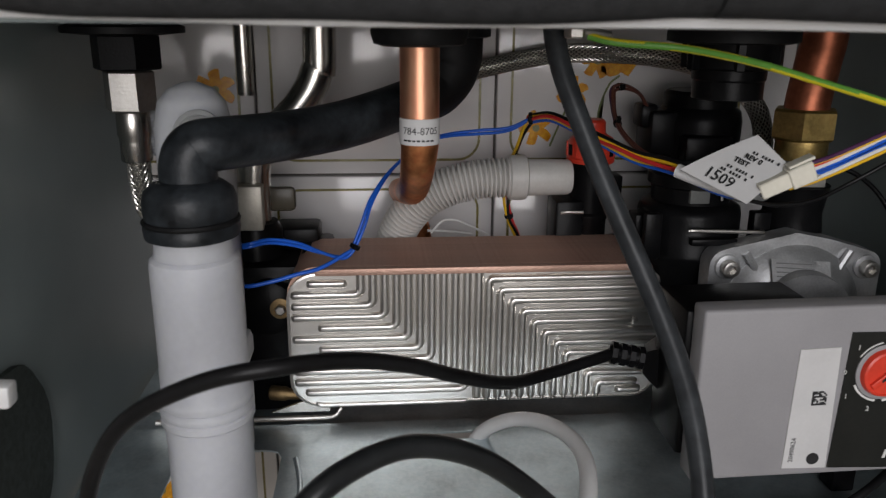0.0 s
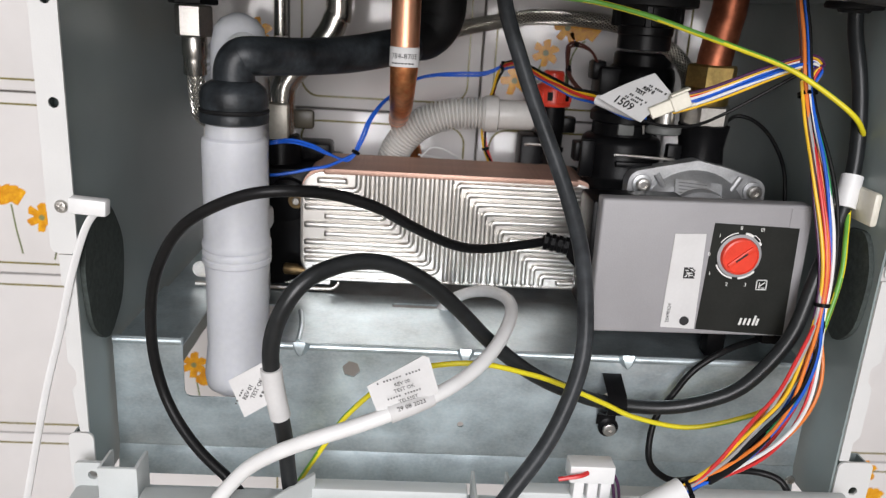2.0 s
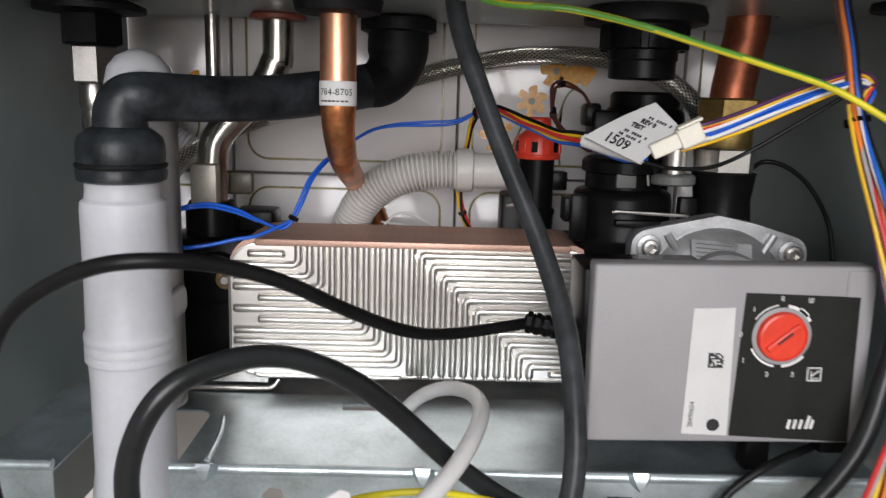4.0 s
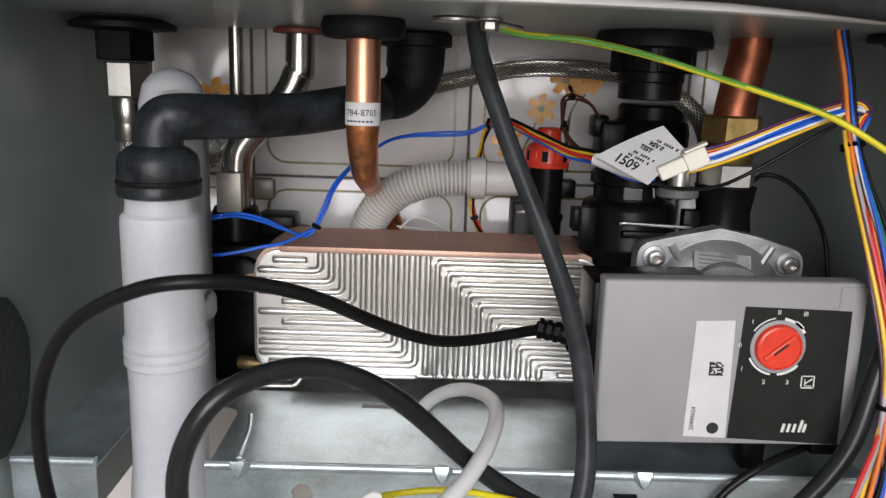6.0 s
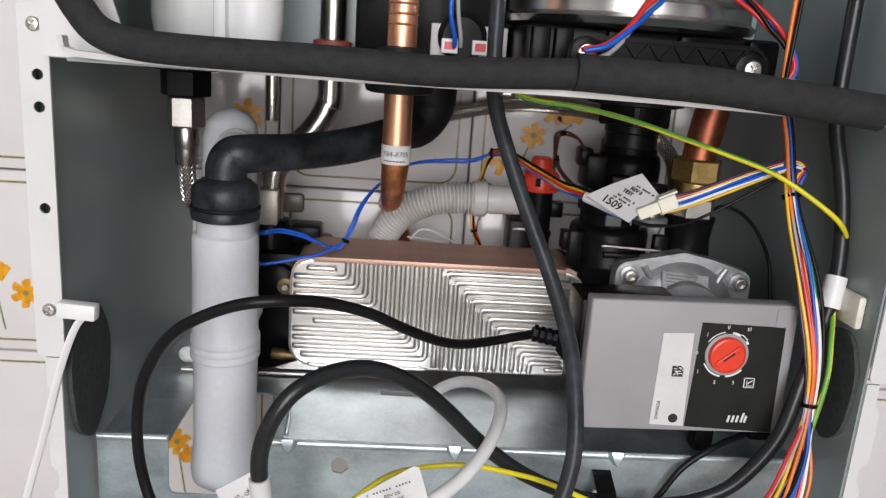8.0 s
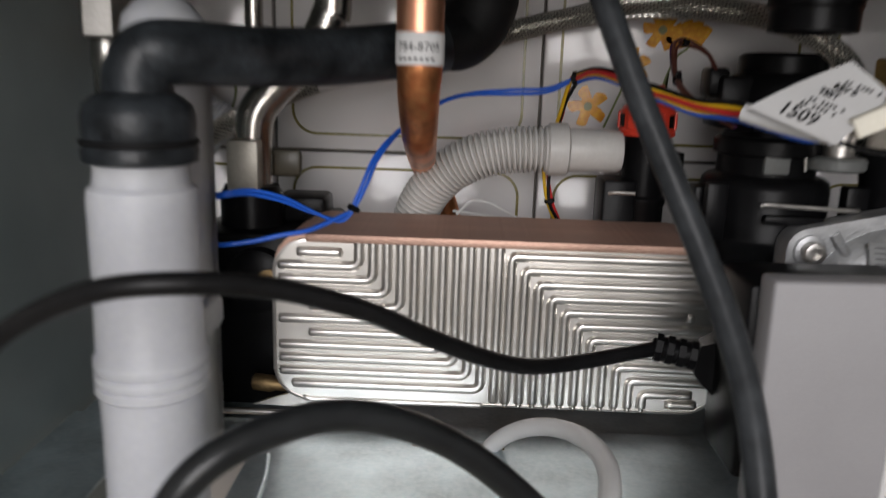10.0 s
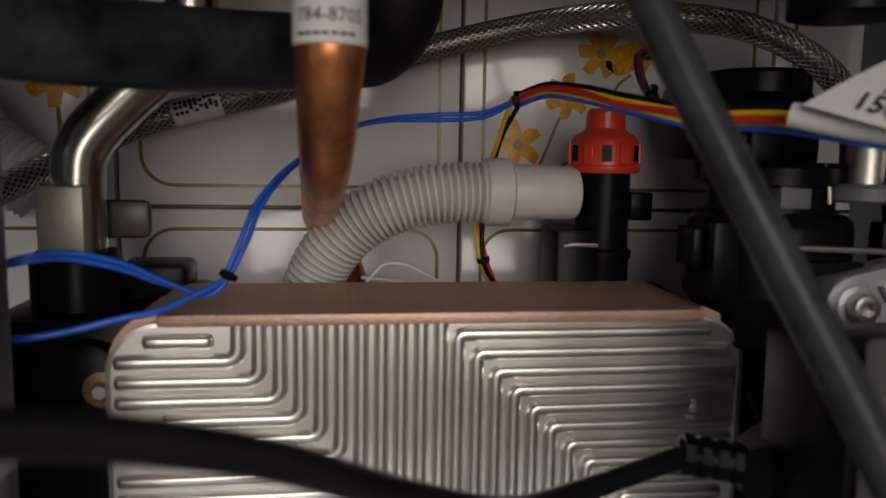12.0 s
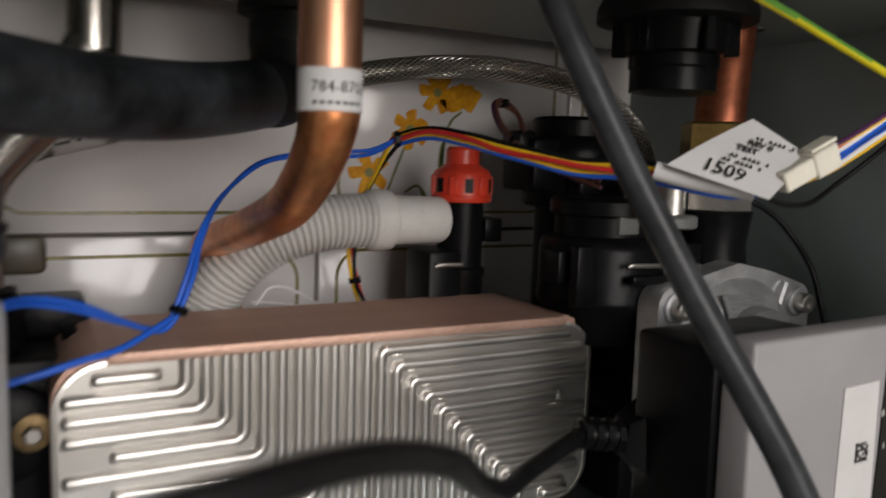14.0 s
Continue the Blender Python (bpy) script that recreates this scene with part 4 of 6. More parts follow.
def left_valve():
    t = thing("isolating_valve", (-0.060, 0.44, 1.06), "black plastic valve block with steel fittings and a bent pipe", "valve")
    b = box(B(), -0.094, -0.038, 0.415, 0.475, 1.055, 1.158, 0.004)
    box(b, -0.040, -0.022, 0.430, 0.470, 1.10, 1.163, 0.003)
    box(b, -0.058, -0.030, 0.446, 0.474, 1.158, 1.172, 0.003)
    lathe(b, (-0.068, 0.440, 1.15), Z, [(0.0165, 0), (0.0165, 0.024), (0.014, 0.029)], 28)
    lathe(b, (-0.058, 0.418, 1.135), (0, -1, 0), [(0.016, 0), (0.016, 0.012), (0.012, 0.014)], 24)
    part("body", b, PLASTIC, t)
    part("clip_block", box(B(), -0.0765, -0.0605, 0.424, 0.440, 1.177, 1.2035, 0.001), CLIPGREY, t, "pale metal clip")
    part("bracket", box(B(), -0.064, -0.044, 0.451, 0.455, 1.182, 1.197, 0.003), SHADED_BEIGE, t, "translucent beige bracket")
    p = B()
    tube(p, [(-0.067, 0.441, 1.17), (-0.067, 0.441, 1.206), (-0.0635, 0.442, 1.2195), (-0.052, 0.445, 1.2335), (-0.038, 0.448, 1.2480), (-0.0285, 0.450, 1.266), (-0.026, 0.450, 1.292), (-0.026, 0.450, 1.50)], 0.0098, 28, 8)
    part("bent_pipe", p, STAINLESS, t, "bent stainless pipe")
    part("red_gasket", lathe(B(), (-0.026, 0.450, 1.2925), Z, [(0.011, 0), (0.0175, 0.0006), (0.0175, 0.003), (0.0135, 0.005), (0.0145, 0.022), (0.011, 0.023)], 28), REDGASKET, t, "dull red rubber gasket")
    g = B()
    lathe(g, (-0.060, 0.405, 1.082), (1, -0.2, 0), [(0.003, 0), (0.0044, 0.001), (0.0044, 0.010), (0.0034, 0.012), (0.003, 0.022)], 18)
    part("brass_fitting", g, OLDBRASS, t, "small brass fitting")
    w = prism(B(), rounded(-0.128, -0.098, 1.0735, 1.086, 0.006), 0.400, 0.4015)
    part("steel_tab", w, STEEL, t, "steel mounting tab")
    part("steel_tab", prism(B(), [(-0.058, 1.0745), (-0.030, 1.0845), (-0.022, 1.0835), (-0.024, 1.0745)], 0.3935, 0.395), STEEL, t, "steel mounting tab")


left_valve()
wa = B()
tube(wa, [[(-0.073, 0.47, 1.251), (-0.073, 0.47, 1.277)][0], [(-0.073, 0.47, 1.251), (-0.073, 0.47, 1.277)][1], ([(-0.073, 0.47, 1.251), (-0.073, 0.47, 1.277)][1][0], 0.47, 1.50)], 0.0050, 20, 4)
solo("stainless_pipe", wa, STAINLESS, "upright stainless pipe behind the rubber elbow", "pipe")
wc = B()
path = smooth_path([(-0.135, 0.49, 1.24), (-0.120, 0.492, 1.215), (-0.098, 0.495, 1.20)], 40)
loft(wc, [ring(p, u, v, 0.016 + 0.0007 * math.cos(2 * math.pi * i / 5), 24) for i, (p, (t_, u, v)) in enumerate(zip(path, frames_along(path)))])
solo("corrugated_tube", wc, MILKY, "milky corrugated tube behind the trap", "tube", sharp=80)


# ---- valves over the pump ----
def mixing_valve():
    t = thing("three_way_valve", (0.187, 0.405, 1.16), "black plastic three-way valve above the pump", "valve")
    a = (0.187, 0.405, 0)
    part("body", lathe(B(), a, Z, [(0.024, 1.150), (0.026, 1.163), (0.0292, 1.167), (0.0297, 1.170), (0.0290, 1.1715), (0.0290, 1.192), (0.0282, 1.1955), (0.0262, 1.1972), (0.0222, 1.1985), (0.0222, 1.2070), (0.0246, 1.2082), (0.0246, 1.2140), (0.0225, 1.2160)], 40), PLASTIC, t)
    hx, hy = 0.212, 0.463
    h = lathe(B(), (hx, hy, 0), Z, [(0.0190, 1.12), (0.0190, 1.2070), (0.0240, 1.2075), (0.0262, 1.2095), (0.0268, 1.2360), (0.0255, 1.2425), (0.0226, 1.2450), (0.0226, 1.2530), (0.0205, 1.2550)], 40)
    part("motor_head", h, PLASTIC, t, "round black motor head")
    for x0, x1, y0, y1, z0, z1 in ((-0.036, -0.014, -0.016, 0.014, 1.2160, 1.2430), (-0.041, -0.030, -0.010, 0.008, 1.2320, 1.2470), (-0.020, 0.010, -0.034, -0.020, 1.2120, 1.2300)):
        part("head_lug", box(B(), hx + x0, hx + x1, hy + y0, hy + y1, z0, z1, 0.0024), PLASTIC, t)
    for x0, x1, y0, y1, z0, z1 in ((0.150, 0.160, 0.388, 0.402, 1.179, 1.193), (0.1525, 0.162, 0.378, 0.384, 1.170, 1.196), (0.214, 0.224, 0.378, 0.386, 1.172, 1.196), (0.176, 0.202, 0.3695, 0.374, 1.1795, 1.1835)):
        part("lug", box(B(), x0, x1, y0, y1, z0, z1, 0.001), PLASTIC, t)
    w = B()
    tube(w, [(0.1745, 0.372, 1.1876), (0.180, 0.3712, 1.1880), (0.2135, 0.3715, 1.1868), (0.2165, 0.374, 1.1866)], 0.0011, 8, 6)
    part("spring_clip", w, STEEL, t, "bright wire spring clip")
    g = box(B(), 0.178, 0.1895, 0.3825, 0.39, 1.200, 1.215, 0.001)
    part("grey_plug", g, GREYDARK, t, "small grey plastic plug")
    part("plug_mark", box(B(), 0.182, 0.185, 0.3818, 0.383, 1.2115, 1.2122), INK, t)
    w = B()
    tube(w, [(0.1915, 0.384, 1.2145), (0.1945, 0.383, 1.214), (0.1965, 0.383, 1.202)], 0.0008, 8, 4)
    part("wire_pin", w, STEEL, t)
    k = lathe(B(), (0.211, 0.387, 1.2025), Z, [(0.0115, 0), (0.0128, 0.001), (0.0128, 0.005), (0.0115, 0.0062), (0.007, 0.0065)], 28)
    part("knob", k, GREYDARK, t, "dark grey round knob")
    part("stem", lathe(B(), (0.2115, 0.387, 1.209), Z, [(0.0066, 0), (0.0066, 0.014), (0.0055, 0.0145)], 24), STEEL, t, "steel stem")
    part("stem_collar", lathe(B(), (0.2115, 0.387, 1.2235), Z, [(0.0085, 0), (0.009, 0.001), (0.009, 0.008), (0.006, 0.0085)], 24), PLASTIC, t)


GREYDARK = material("dark_grey_plastic", (0.14, 0.145, 0.14), 0.5, vary=0.1)
mixing_valve()


def deck_outlet():
    t = thing("outlet_socket", (0.182, 0.361, 1.261), "black plastic outlet socket hanging from the chamber floor", "pipe socket")
    a = (0.182, 0.361, 0)
    part("socket", lathe(B(), a, Z, [(0.0150, 1.2600), (0.0172, 1.2605), (0.0172, 1.2690), (0.0180, 1.2700), (0.0180, 1.2745), (0.0205, 1.2755), (0.0215, 1.2880), (0.0220, 1.2960)], 40), PLASTIC, t)
    part("flange", lathe(B(), a, Z, [(0.0270, 1.2870), (0.0315, 1.2880), (0.0315, 1.2925), (0.0300, 1.2960)], 44), RUBBER, t)
    for i in range(6):
        g = 2 * math.pi * i / 6 + 0.3
        m = Matrix.Translation((0.182 + 0.0208 * math.cos(g), 0.361 + 0.0208 * math.sin(g), 1.281)) @ Matrix.Rotation(g, 4, "Z")
        part("rib", box(B(), -0.002, 0.004, -0.0022, 0.0022, -0.0065, 0.0065, 0.0006, 1, m), PLASTIC, t)


deck_outlet()


def flow_pipe():
    t = thing("flow_pipe", (0.241, 0.388, 1.16), "copper pipe with brass and steel union nuts", "pipe")
    b = B()
    tube(b, [(0.2405, 0.388, 1.24), (0.2415, 0.389, 1.256), (0.2450, 0.391, 1.276), (0.2480, 0.392, 1.305), (0.2480, 0.392, 1.42)], 0.0118, 28, 8)
    part("copper_tube", b, REDCOPPER, t, "dull red copper tube")
    part("brass_nut", hexnut(B(), (0.2405, 0.388, 1.2355), Z, 0.0178, 0.0165, 0.0012), BRASS, t, "brass hexagon nut")
    part("brass_collar", lathe(B(), (0.2405, 0.388, 1.2245), Z, [(0.0132, 0), (0.0138, 0.001), (0.0138, 0.0105), (0.0130, 0.011)], 32), BRASS, t)
    part("steel_nut", hexnut(B(), (0.2405, 0.388, 1.2100), Z, 0.0170, 0.0145, 0.0012), STEEL, t, "nickel-plated hexagon nut")
    part("socket", lathe(B(), (0.2405, 0.388, 1.145), Z, [(0.022, 0), (0.019, 0.02), (0.0158, 0.050), (0.0172, 0.060), (0.0180, 0.0655)], 32), PLASTIC, t, "black plastic socket")


flow_pipe()


# ---- cables ----
def cable(name, pts, r, mat, label, category="cable", seg=14, n=8, group=""):
    b = B()
    tube(b, pts, r, seg, n)
    return solo(name, b, mat, label, category, group)


def striped(name, pts, r, label, turns=160.0):
    b = B()
    path = smooth_path(pts, 14)
    tube(b, path, r, 12, raw=True, mi=lambda a, i: 1 if ((i + a * 0.05 + 8) % 12) < 3.2 else 0)
    return solo(name, b, [LIME, EARTH], label, "wire", "earth wires")


def bundle(name, pts, mats, r, spread, label, twist=1.2, n=6, seed=1):
    t = thing(name, pts[0], label, "wire harness")
    rnd = random.Random(seed)
    k = len(mats)
    for i, m in enumerate(mats):
        a = 2 * math.pi * i / k + rnd.uniform(-0.3, 0.3)
        q = spread * (1 if k < 5 or i % 3 else 0.25)
        b = B()
        p = offset_path(pts, q * math.cos(a), q * math.sin(a), n, twist)
        ph, am = rnd.uniform(0, 6), rnd.uniform(0.3, 1.0) * r
        p = [v + Vector((math.sin(ph + j * 0.35), math.cos(ph + j * 0.27), math.sin(ph * 2 + j * 0.3))) * am for j, v in enumerate(p)]
        tube(b, p, r, 10, raw=True)
        part("wire", b, m, t, m.name.replace("_", " "))
    return t


def ribbon(name, pts, mats, r, wide, label, up=(0, 0, 1), n=6, seed=1):
    """Wires lying side by side; wide gives the half width at the start and at the end."""
    t = thing(name, pts[0], label, "wire harness")
    rnd = random.Random(seed)
    path = smooth_path(pts, n)
    k, m = len(mats), len(path)
    fr = frames_along(path)
    for i, mat in enumerate(mats):
        q = 1 - 2 * i / (k - 1)
        ph, am, dep = rnd.uniform(0, 6), rnd.uniform(0.2, 0.7) * r, rnd.uniform(-1, 1) * r * 1.3
        line = []
        for j, (p, (tt, u, v)) in enumerate(zip(path, fr)):
            side = (Vector(up) - tt * tt.dot(Vector(up))).normalized()
            w = wide[0] + (wide[1] - wide[0]) * j / (m - 1)
            line.append(p + side * (w * q + am * math.sin(ph + j * 0.31)) + tt.cross(side) * (dep + am * math.cos(ph + j * 0.23)))
        part("wire", tube(B(), line, r, 10, raw=True), mat, t, mat.name.replace("_", " "))
    return t


def zip_tie(at, axis, r, mat=PLASTIC, label="small black cable tie round the wires", head=(0, -1, 0)):
    at, axis = Vector(at), Vector(axis).normalized()
    u = axis.orthogonal().normalized()
    v = axis.cross(u)
    w = 0.0011
    b = B()
    loft(b, [ring(at + axis * h, u, v, q, 20) for h, q in ((-w, r), (-w, r + 0.0006), (w, r + 0.0006), (w, r))], caps=False, closed=True)
    hd = Vector(head)
    c = at + (hd - axis * hd.dot(axis)).normalized() * (r + 0.001)
    box(b, -0.0014, 0.0014, -0.0012, 0.0012, -0.0018, 0.0018, 0.0003, 1, Matrix.Translation(c) @ axis.to_track_quat("X", "Z").to_matrix().to_4x4())
    return solo("cable_tie", b, mat, label, "cable tie", "cable ties")


def eased(pts, gap=0.008, passes=2):
    """The line through some points, evenly spaced and relaxed so that it bends without kinks."""
    path = smooth_path(pts, 12)
    out, left = [path[0]], gap
    for p, q in zip(path, path[1:]):
        d = (q - p).length
        while d >= left:
            p = p.lerp(q, left / d)
            out.append(p)
            d, left = (q - p).length, gap
        left -= d
    out.append(path[-1])
    for _ in range(passes):
        out = [out[0]] + [(u + v * 2 + w) / 4 for u, v, w in zip(out, out[1:], out[2:])] + [out[-1]]
    return out


CA = [(0.081, 0.322, 1.40), (0.081, 0.320, 1.32), (0.083, 0.313, 1.285), (0.093, 0.304, 1.256), (0.101, 0.297, 1.235), (0.113, 0.287, 1.207), (0.122, 0.279, 1.186), (0.131, 0.264, 1.159), (0.134, 0.251, 1.139), (0.135, 0.237, 1.112), (0.133, 0.230, 1.091), (0.123, 0.221, 1.064), (0.112, 0.214, 1.045), (0.094, 0.205, 1.023), (0.083, 0.202, 1.005)]
CA = eased(CA)
cable("power_cable", CA, 0.0047, GREYBLACK, "thick worn grey-black cable hanging in front of the exchanger")
CB = [(0.127, 0.338, 1.1325), (0.087, 0.317, 1.132), (0.063, 0.293, 1.140), (0.034, 0.263, 1.160), (0.018, 0.243, 1.174), (-0.007, 0.226, 1.185), (-0.031, 0.214, 1.188), (-0.048, 0.215, 1.185), (-0.073, 0.222, 1.172), (-0.088, 0.227, 1.158), (-0.102, 0.235, 1.129), (-0.107, 0.242, 1.096), (-0.106, 0.245, 1.073)] + [(-0.099, 0.243, 1.05), (-0.085, 0.235, 1.033), (-0.071, 0.228, 1.022), (-0.06, 0.224, 1.016), (-0.053, 0.22, 1.007)]
CB = eased(CB)
cable("pump_cable", CB, 0.0031, CABLE, "black pump cable looping round the white trap")
CC = [(-0.023, 0.222, 0.995), (-0.0265, 0.220, 1.014), (-0.029, 0.213, 1.057), (-0.032, 0.208, 1.076), (-0.034, 0.203, 1.111), (-0.023, 0.203, 1.139), (-0.011, 0.210, 1.148), (0.015, 0.227, 1.150), (0.044, 0.241, 1.135), (0.070, 0.252, 1.109), (0.083, 0.257, 1.094), (0.114, 0.266, 1.068), (0.149, 0.270, 1.052), (0.167, 0.271, 1.048), (0.203, 0.269, 1.048), (0.235, 0.265, 1.060), (0.248, 0.264, 1.071), (0.267, 0.264, 1.100), (0.276, 0.268, 1.133), (0.287, 0.277, 1.163), (0.2935, 0.282, 1.180), (0.2985, 0.290, 1.209), (0.299, 0.300, 1.243), (0.297, 0.306, 1.262), (0.293, 0.314, 1.292), (0.292, 0.315, 1.36)]
CC = eased(CC)
cable("mains_cable", CC, 0.0045, SATINBLACK, "thick black mains cable arching over the tray", seg=16)
CD = [(-0.062, 0.2, 1.02), (-0.053, 0.2, 1.032), (-0.045, 0.196, 1.043), (-0.029, 0.192, 1.055), (-0.009, 0.19, 1.065), (0.014, 0.19, 1.074), (0.037, 0.195, 1.082), (0.054, 0.204, 1.086), (0.073, 0.222, 1.091), (0.087, 0.242, 1.098), (0.096, 0.265, 1.103), (0.1, 0.29, 1.104), (0.097, 0.315, 1.101), (0.09, 0.335, 1.096), (0.082, 0.348, 1.091), (0.071, 0.36, 1.082), (0.06, 0.37, 1.068), (0.056, 0.371, 1.057)]
CD = eased(CD)
cable("white_cable", CD, 0.0040, WHITEPL, "white round cable curling into the tray slot", seg=16)
striped("earth_wire", [(0.094, 0.3045, 1.2915), (0.106, 0.300, 1.289), (0.1317, 0.294, 1.2871), (0.163, 0.2956, 1.2814), (0.1916, 0.2956, 1.2738), (0.2190, 0.2950, 1.2662), (0.2480, 0.2925, 1.2572), (0.270, 0.288, 1.2455), (0.288, 0.284, 1.233), (0.298, 0.288, 1.2235), (0.3025, 0.296, 1.219)], 0.0016, "yellow and green earth wire from the earth bolt")
striped("earth_wire", [(-0.033, 0.245, 0.985), (-0.028, 0.250, 0.995), (-0.010, 0.250, 1.026), (0.003, 0.250, 1.046), (0.026, 0.250, 1.069), (0.045, 0.250, 1.078), (0.076, 0.248, 1.083), (0.107, 0.254, 1.075), (0.127, 0.259, 1.067), (0.158, 0.262, 1.053), (0.179, 0.262, 1.044), (0.212, 0.262, 1.0385), (0.242, 0.258, 1.048), (0.259, 0.255, 1.060), (0.275, 0.255, 1.087), (0.281, 0.256, 1.109), (0.2885, 0.262, 1.141), (0.2915, 0.271, 1.165), (0.2975, 0.287, 1.188), (0.3022, 0.299, 1.206), (0.3025, 0.299, 1.219)], 0.0016, "yellow and green earth wire across the tray")
cable("sensor_cable", [(0.258, 0.400, 1.208), (0.269, 0.404, 1.2155), (0.280, 0.399, 1.2140), (0.289, 0.390, 1.206), (0.2955, 0.382, 1.194), (0.2985, 0.375, 1.182), (0.2995, 0.370, 1.168), (0.2995, 0.364, 1.146), (0.298, 0.36, 1.10)], 0.0014, CABLE, "thin black wire beside the pump", seg=10)
cable("thin_cable", [(0.269, 0.305, 1.082), (0.239, 0.283, 1.083), (0.218, 0.279, 1.07), (0.206, 0.278, 1.052), (0.197, 0.276, 1.037), (0.193, 0.27, 1.02), (0.194, 0.262, 1.01), (0.204, 0.252, 1.007), (0.221, 0.25, 1.011), (0.238, 0.25, 1.016), (0.256, 0.25, 1.016), (0.268, 0.245, 1.014), (0.274, 0.24, 1.006)], 0.0021, CABLE, "thin black cable from under the pump", seg=10)

bundle("blue_wire_pair", [(-0.082, 0.40, 1.176), (-0.063, 0.368, 1.184), (-0.051, 0.372, 1.186), (-0.037, 0.379, 1.182), (-0.025, 0.384, 1.1755), (-0.014, 0.387, 1.1715), (-0.0075, 0.389, 1.176), (-0.002, 0.393, 1.187), (0.002, 0.400, 1.199), (0.010, 0.412, 1.2095), (0.021, 0.427, 1.2180), (0.034, 0.438, 1.2260), (0.050, 0.443, 1.2300), (0.068, 0.4455, 1.2315), (0.086, 0.447, 1.2325), (0.100, 0.449, 1.2385)], [W_BLUE, W_BLUE], 0.00092, 0.0009, "pair of blue sensor wires along the exchanger", twist=9, seed=3)
cable("blue_wire", [(-0.085, 0.40, 1.158), (-0.066, 0.373, 1.161), (-0.051, 0.373, 1.163), (-0.037, 0.376, 1.166), (-0.025, 0.380, 1.168), (-0.0085, 0.388, 1.175)], 0.00115, W_BLUE, "single blue sensor wire", "wire", 10)
ribbon("sensor_harness", [(0.100, 0.449, 1.2385), (0.108, 0.432, 1.2420), (0.117, 0.412, 1.2395), (0.125, 0.398, 1.2355), (0.132, 0.385, 1.2325), (0.140, 0.368, 1.2295), (0.146, 0.354, 1.2290), (0.152, 0.341, 1.2280), (0.159, 0.326, 1.2260), (0.166, 0.314, 1.2245), (0.172, 0.305, 1.2260)], [CABLE, W_YELLOW, W_RED, W_YELLOW, W_BLUE], 0.00112, (0.0020, 0.0036), "coloured sensor wires with a paper tag", seed=4)
bundle("sensor_branch", [(0.100, 0.449, 1.2385), (0.097, 0.462, 1.224), (0.094, 0.475, 1.208), (0.0925, 0.481, 1.188), (0.095, 0.483, 1.168), (0.100, 0.485, 1.156), (0.108, 0.487, 1.140)], [W_YELLOW, W_RED, CABLE], 0.0010, 0.0014, "red yellow and black wires behind the drain hose", twist=2, seed=5)
bundle("sensor_loop", [(0.176, 0.456, 1.2445), (0.168, 0.451, 1.2535), (0.157, 0.446, 1.2585), (0.149, 0.442, 1.2575), (0.1465, 0.436, 1.2505), (0.1455, 0.424, 1.2420), (0.147, 0.408, 1.2340), (0.152, 0.392, 1.2270), (0.160, 0.375, 1.2220)], [W_PURPLE, W_BROWN, W_BROWN], 0.0009, 0.0011, "thin dark wires looping from the valve head", twist=3, seed=6)
ribbon("connector_harness", [(0.186, 0.300, 1.2315), (0.197, 0.298, 1.2350), (0.215, 0.300, 1.2415), (0.240, 0.302, 1.2520), (0.258, 0.304, 1.2590), (0.268, 0.306, 1.2615), (0.274, 0.307, 1.2585), (0.2715, 0.306, 1.250)], [W_PURPLE, W_YELLOW, W_RED, W_WHITE, W_BLUE, W_BLUE, W_WHITE, W_BLUE, W_YELLOW], 0.00095, (0.0048, 0.0027), "coloured wires from a white connector to the harness", seed=7)
cable("black_wire", [(0.172, 0.303, 1.2210), (0.185, 0.305, 1.2185), (0.205, 0.310, 1.2190), (0.222, 0.312, 1.2260), (0.240, 0.309, 1.2380), (0.262, 0.307, 1.2530)], 0.0010, CABLE, "thin black wire under the connector", "wire", 10)
HJ = [(0.249, 0.298, 1.307), (0.252, 0.3, 1.295), (0.259, 0.303, 1.277), (0.266, 0.305, 1.251), (0.268, 0.295, 1.229), (0.272, 0.283, 1.204), (0.277, 0.27, 1.17), (0.28, 0.264, 1.144), (0.28, 0.261, 1.122), (0.274, 0.25, 1.096), (0.263, 0.24, 1.073), (0.243, 0.228, 1.055), (0.22, 0.215, 1.043), (0.199, 0.205, 1.037), (0.187, 0.2, 1.033)]


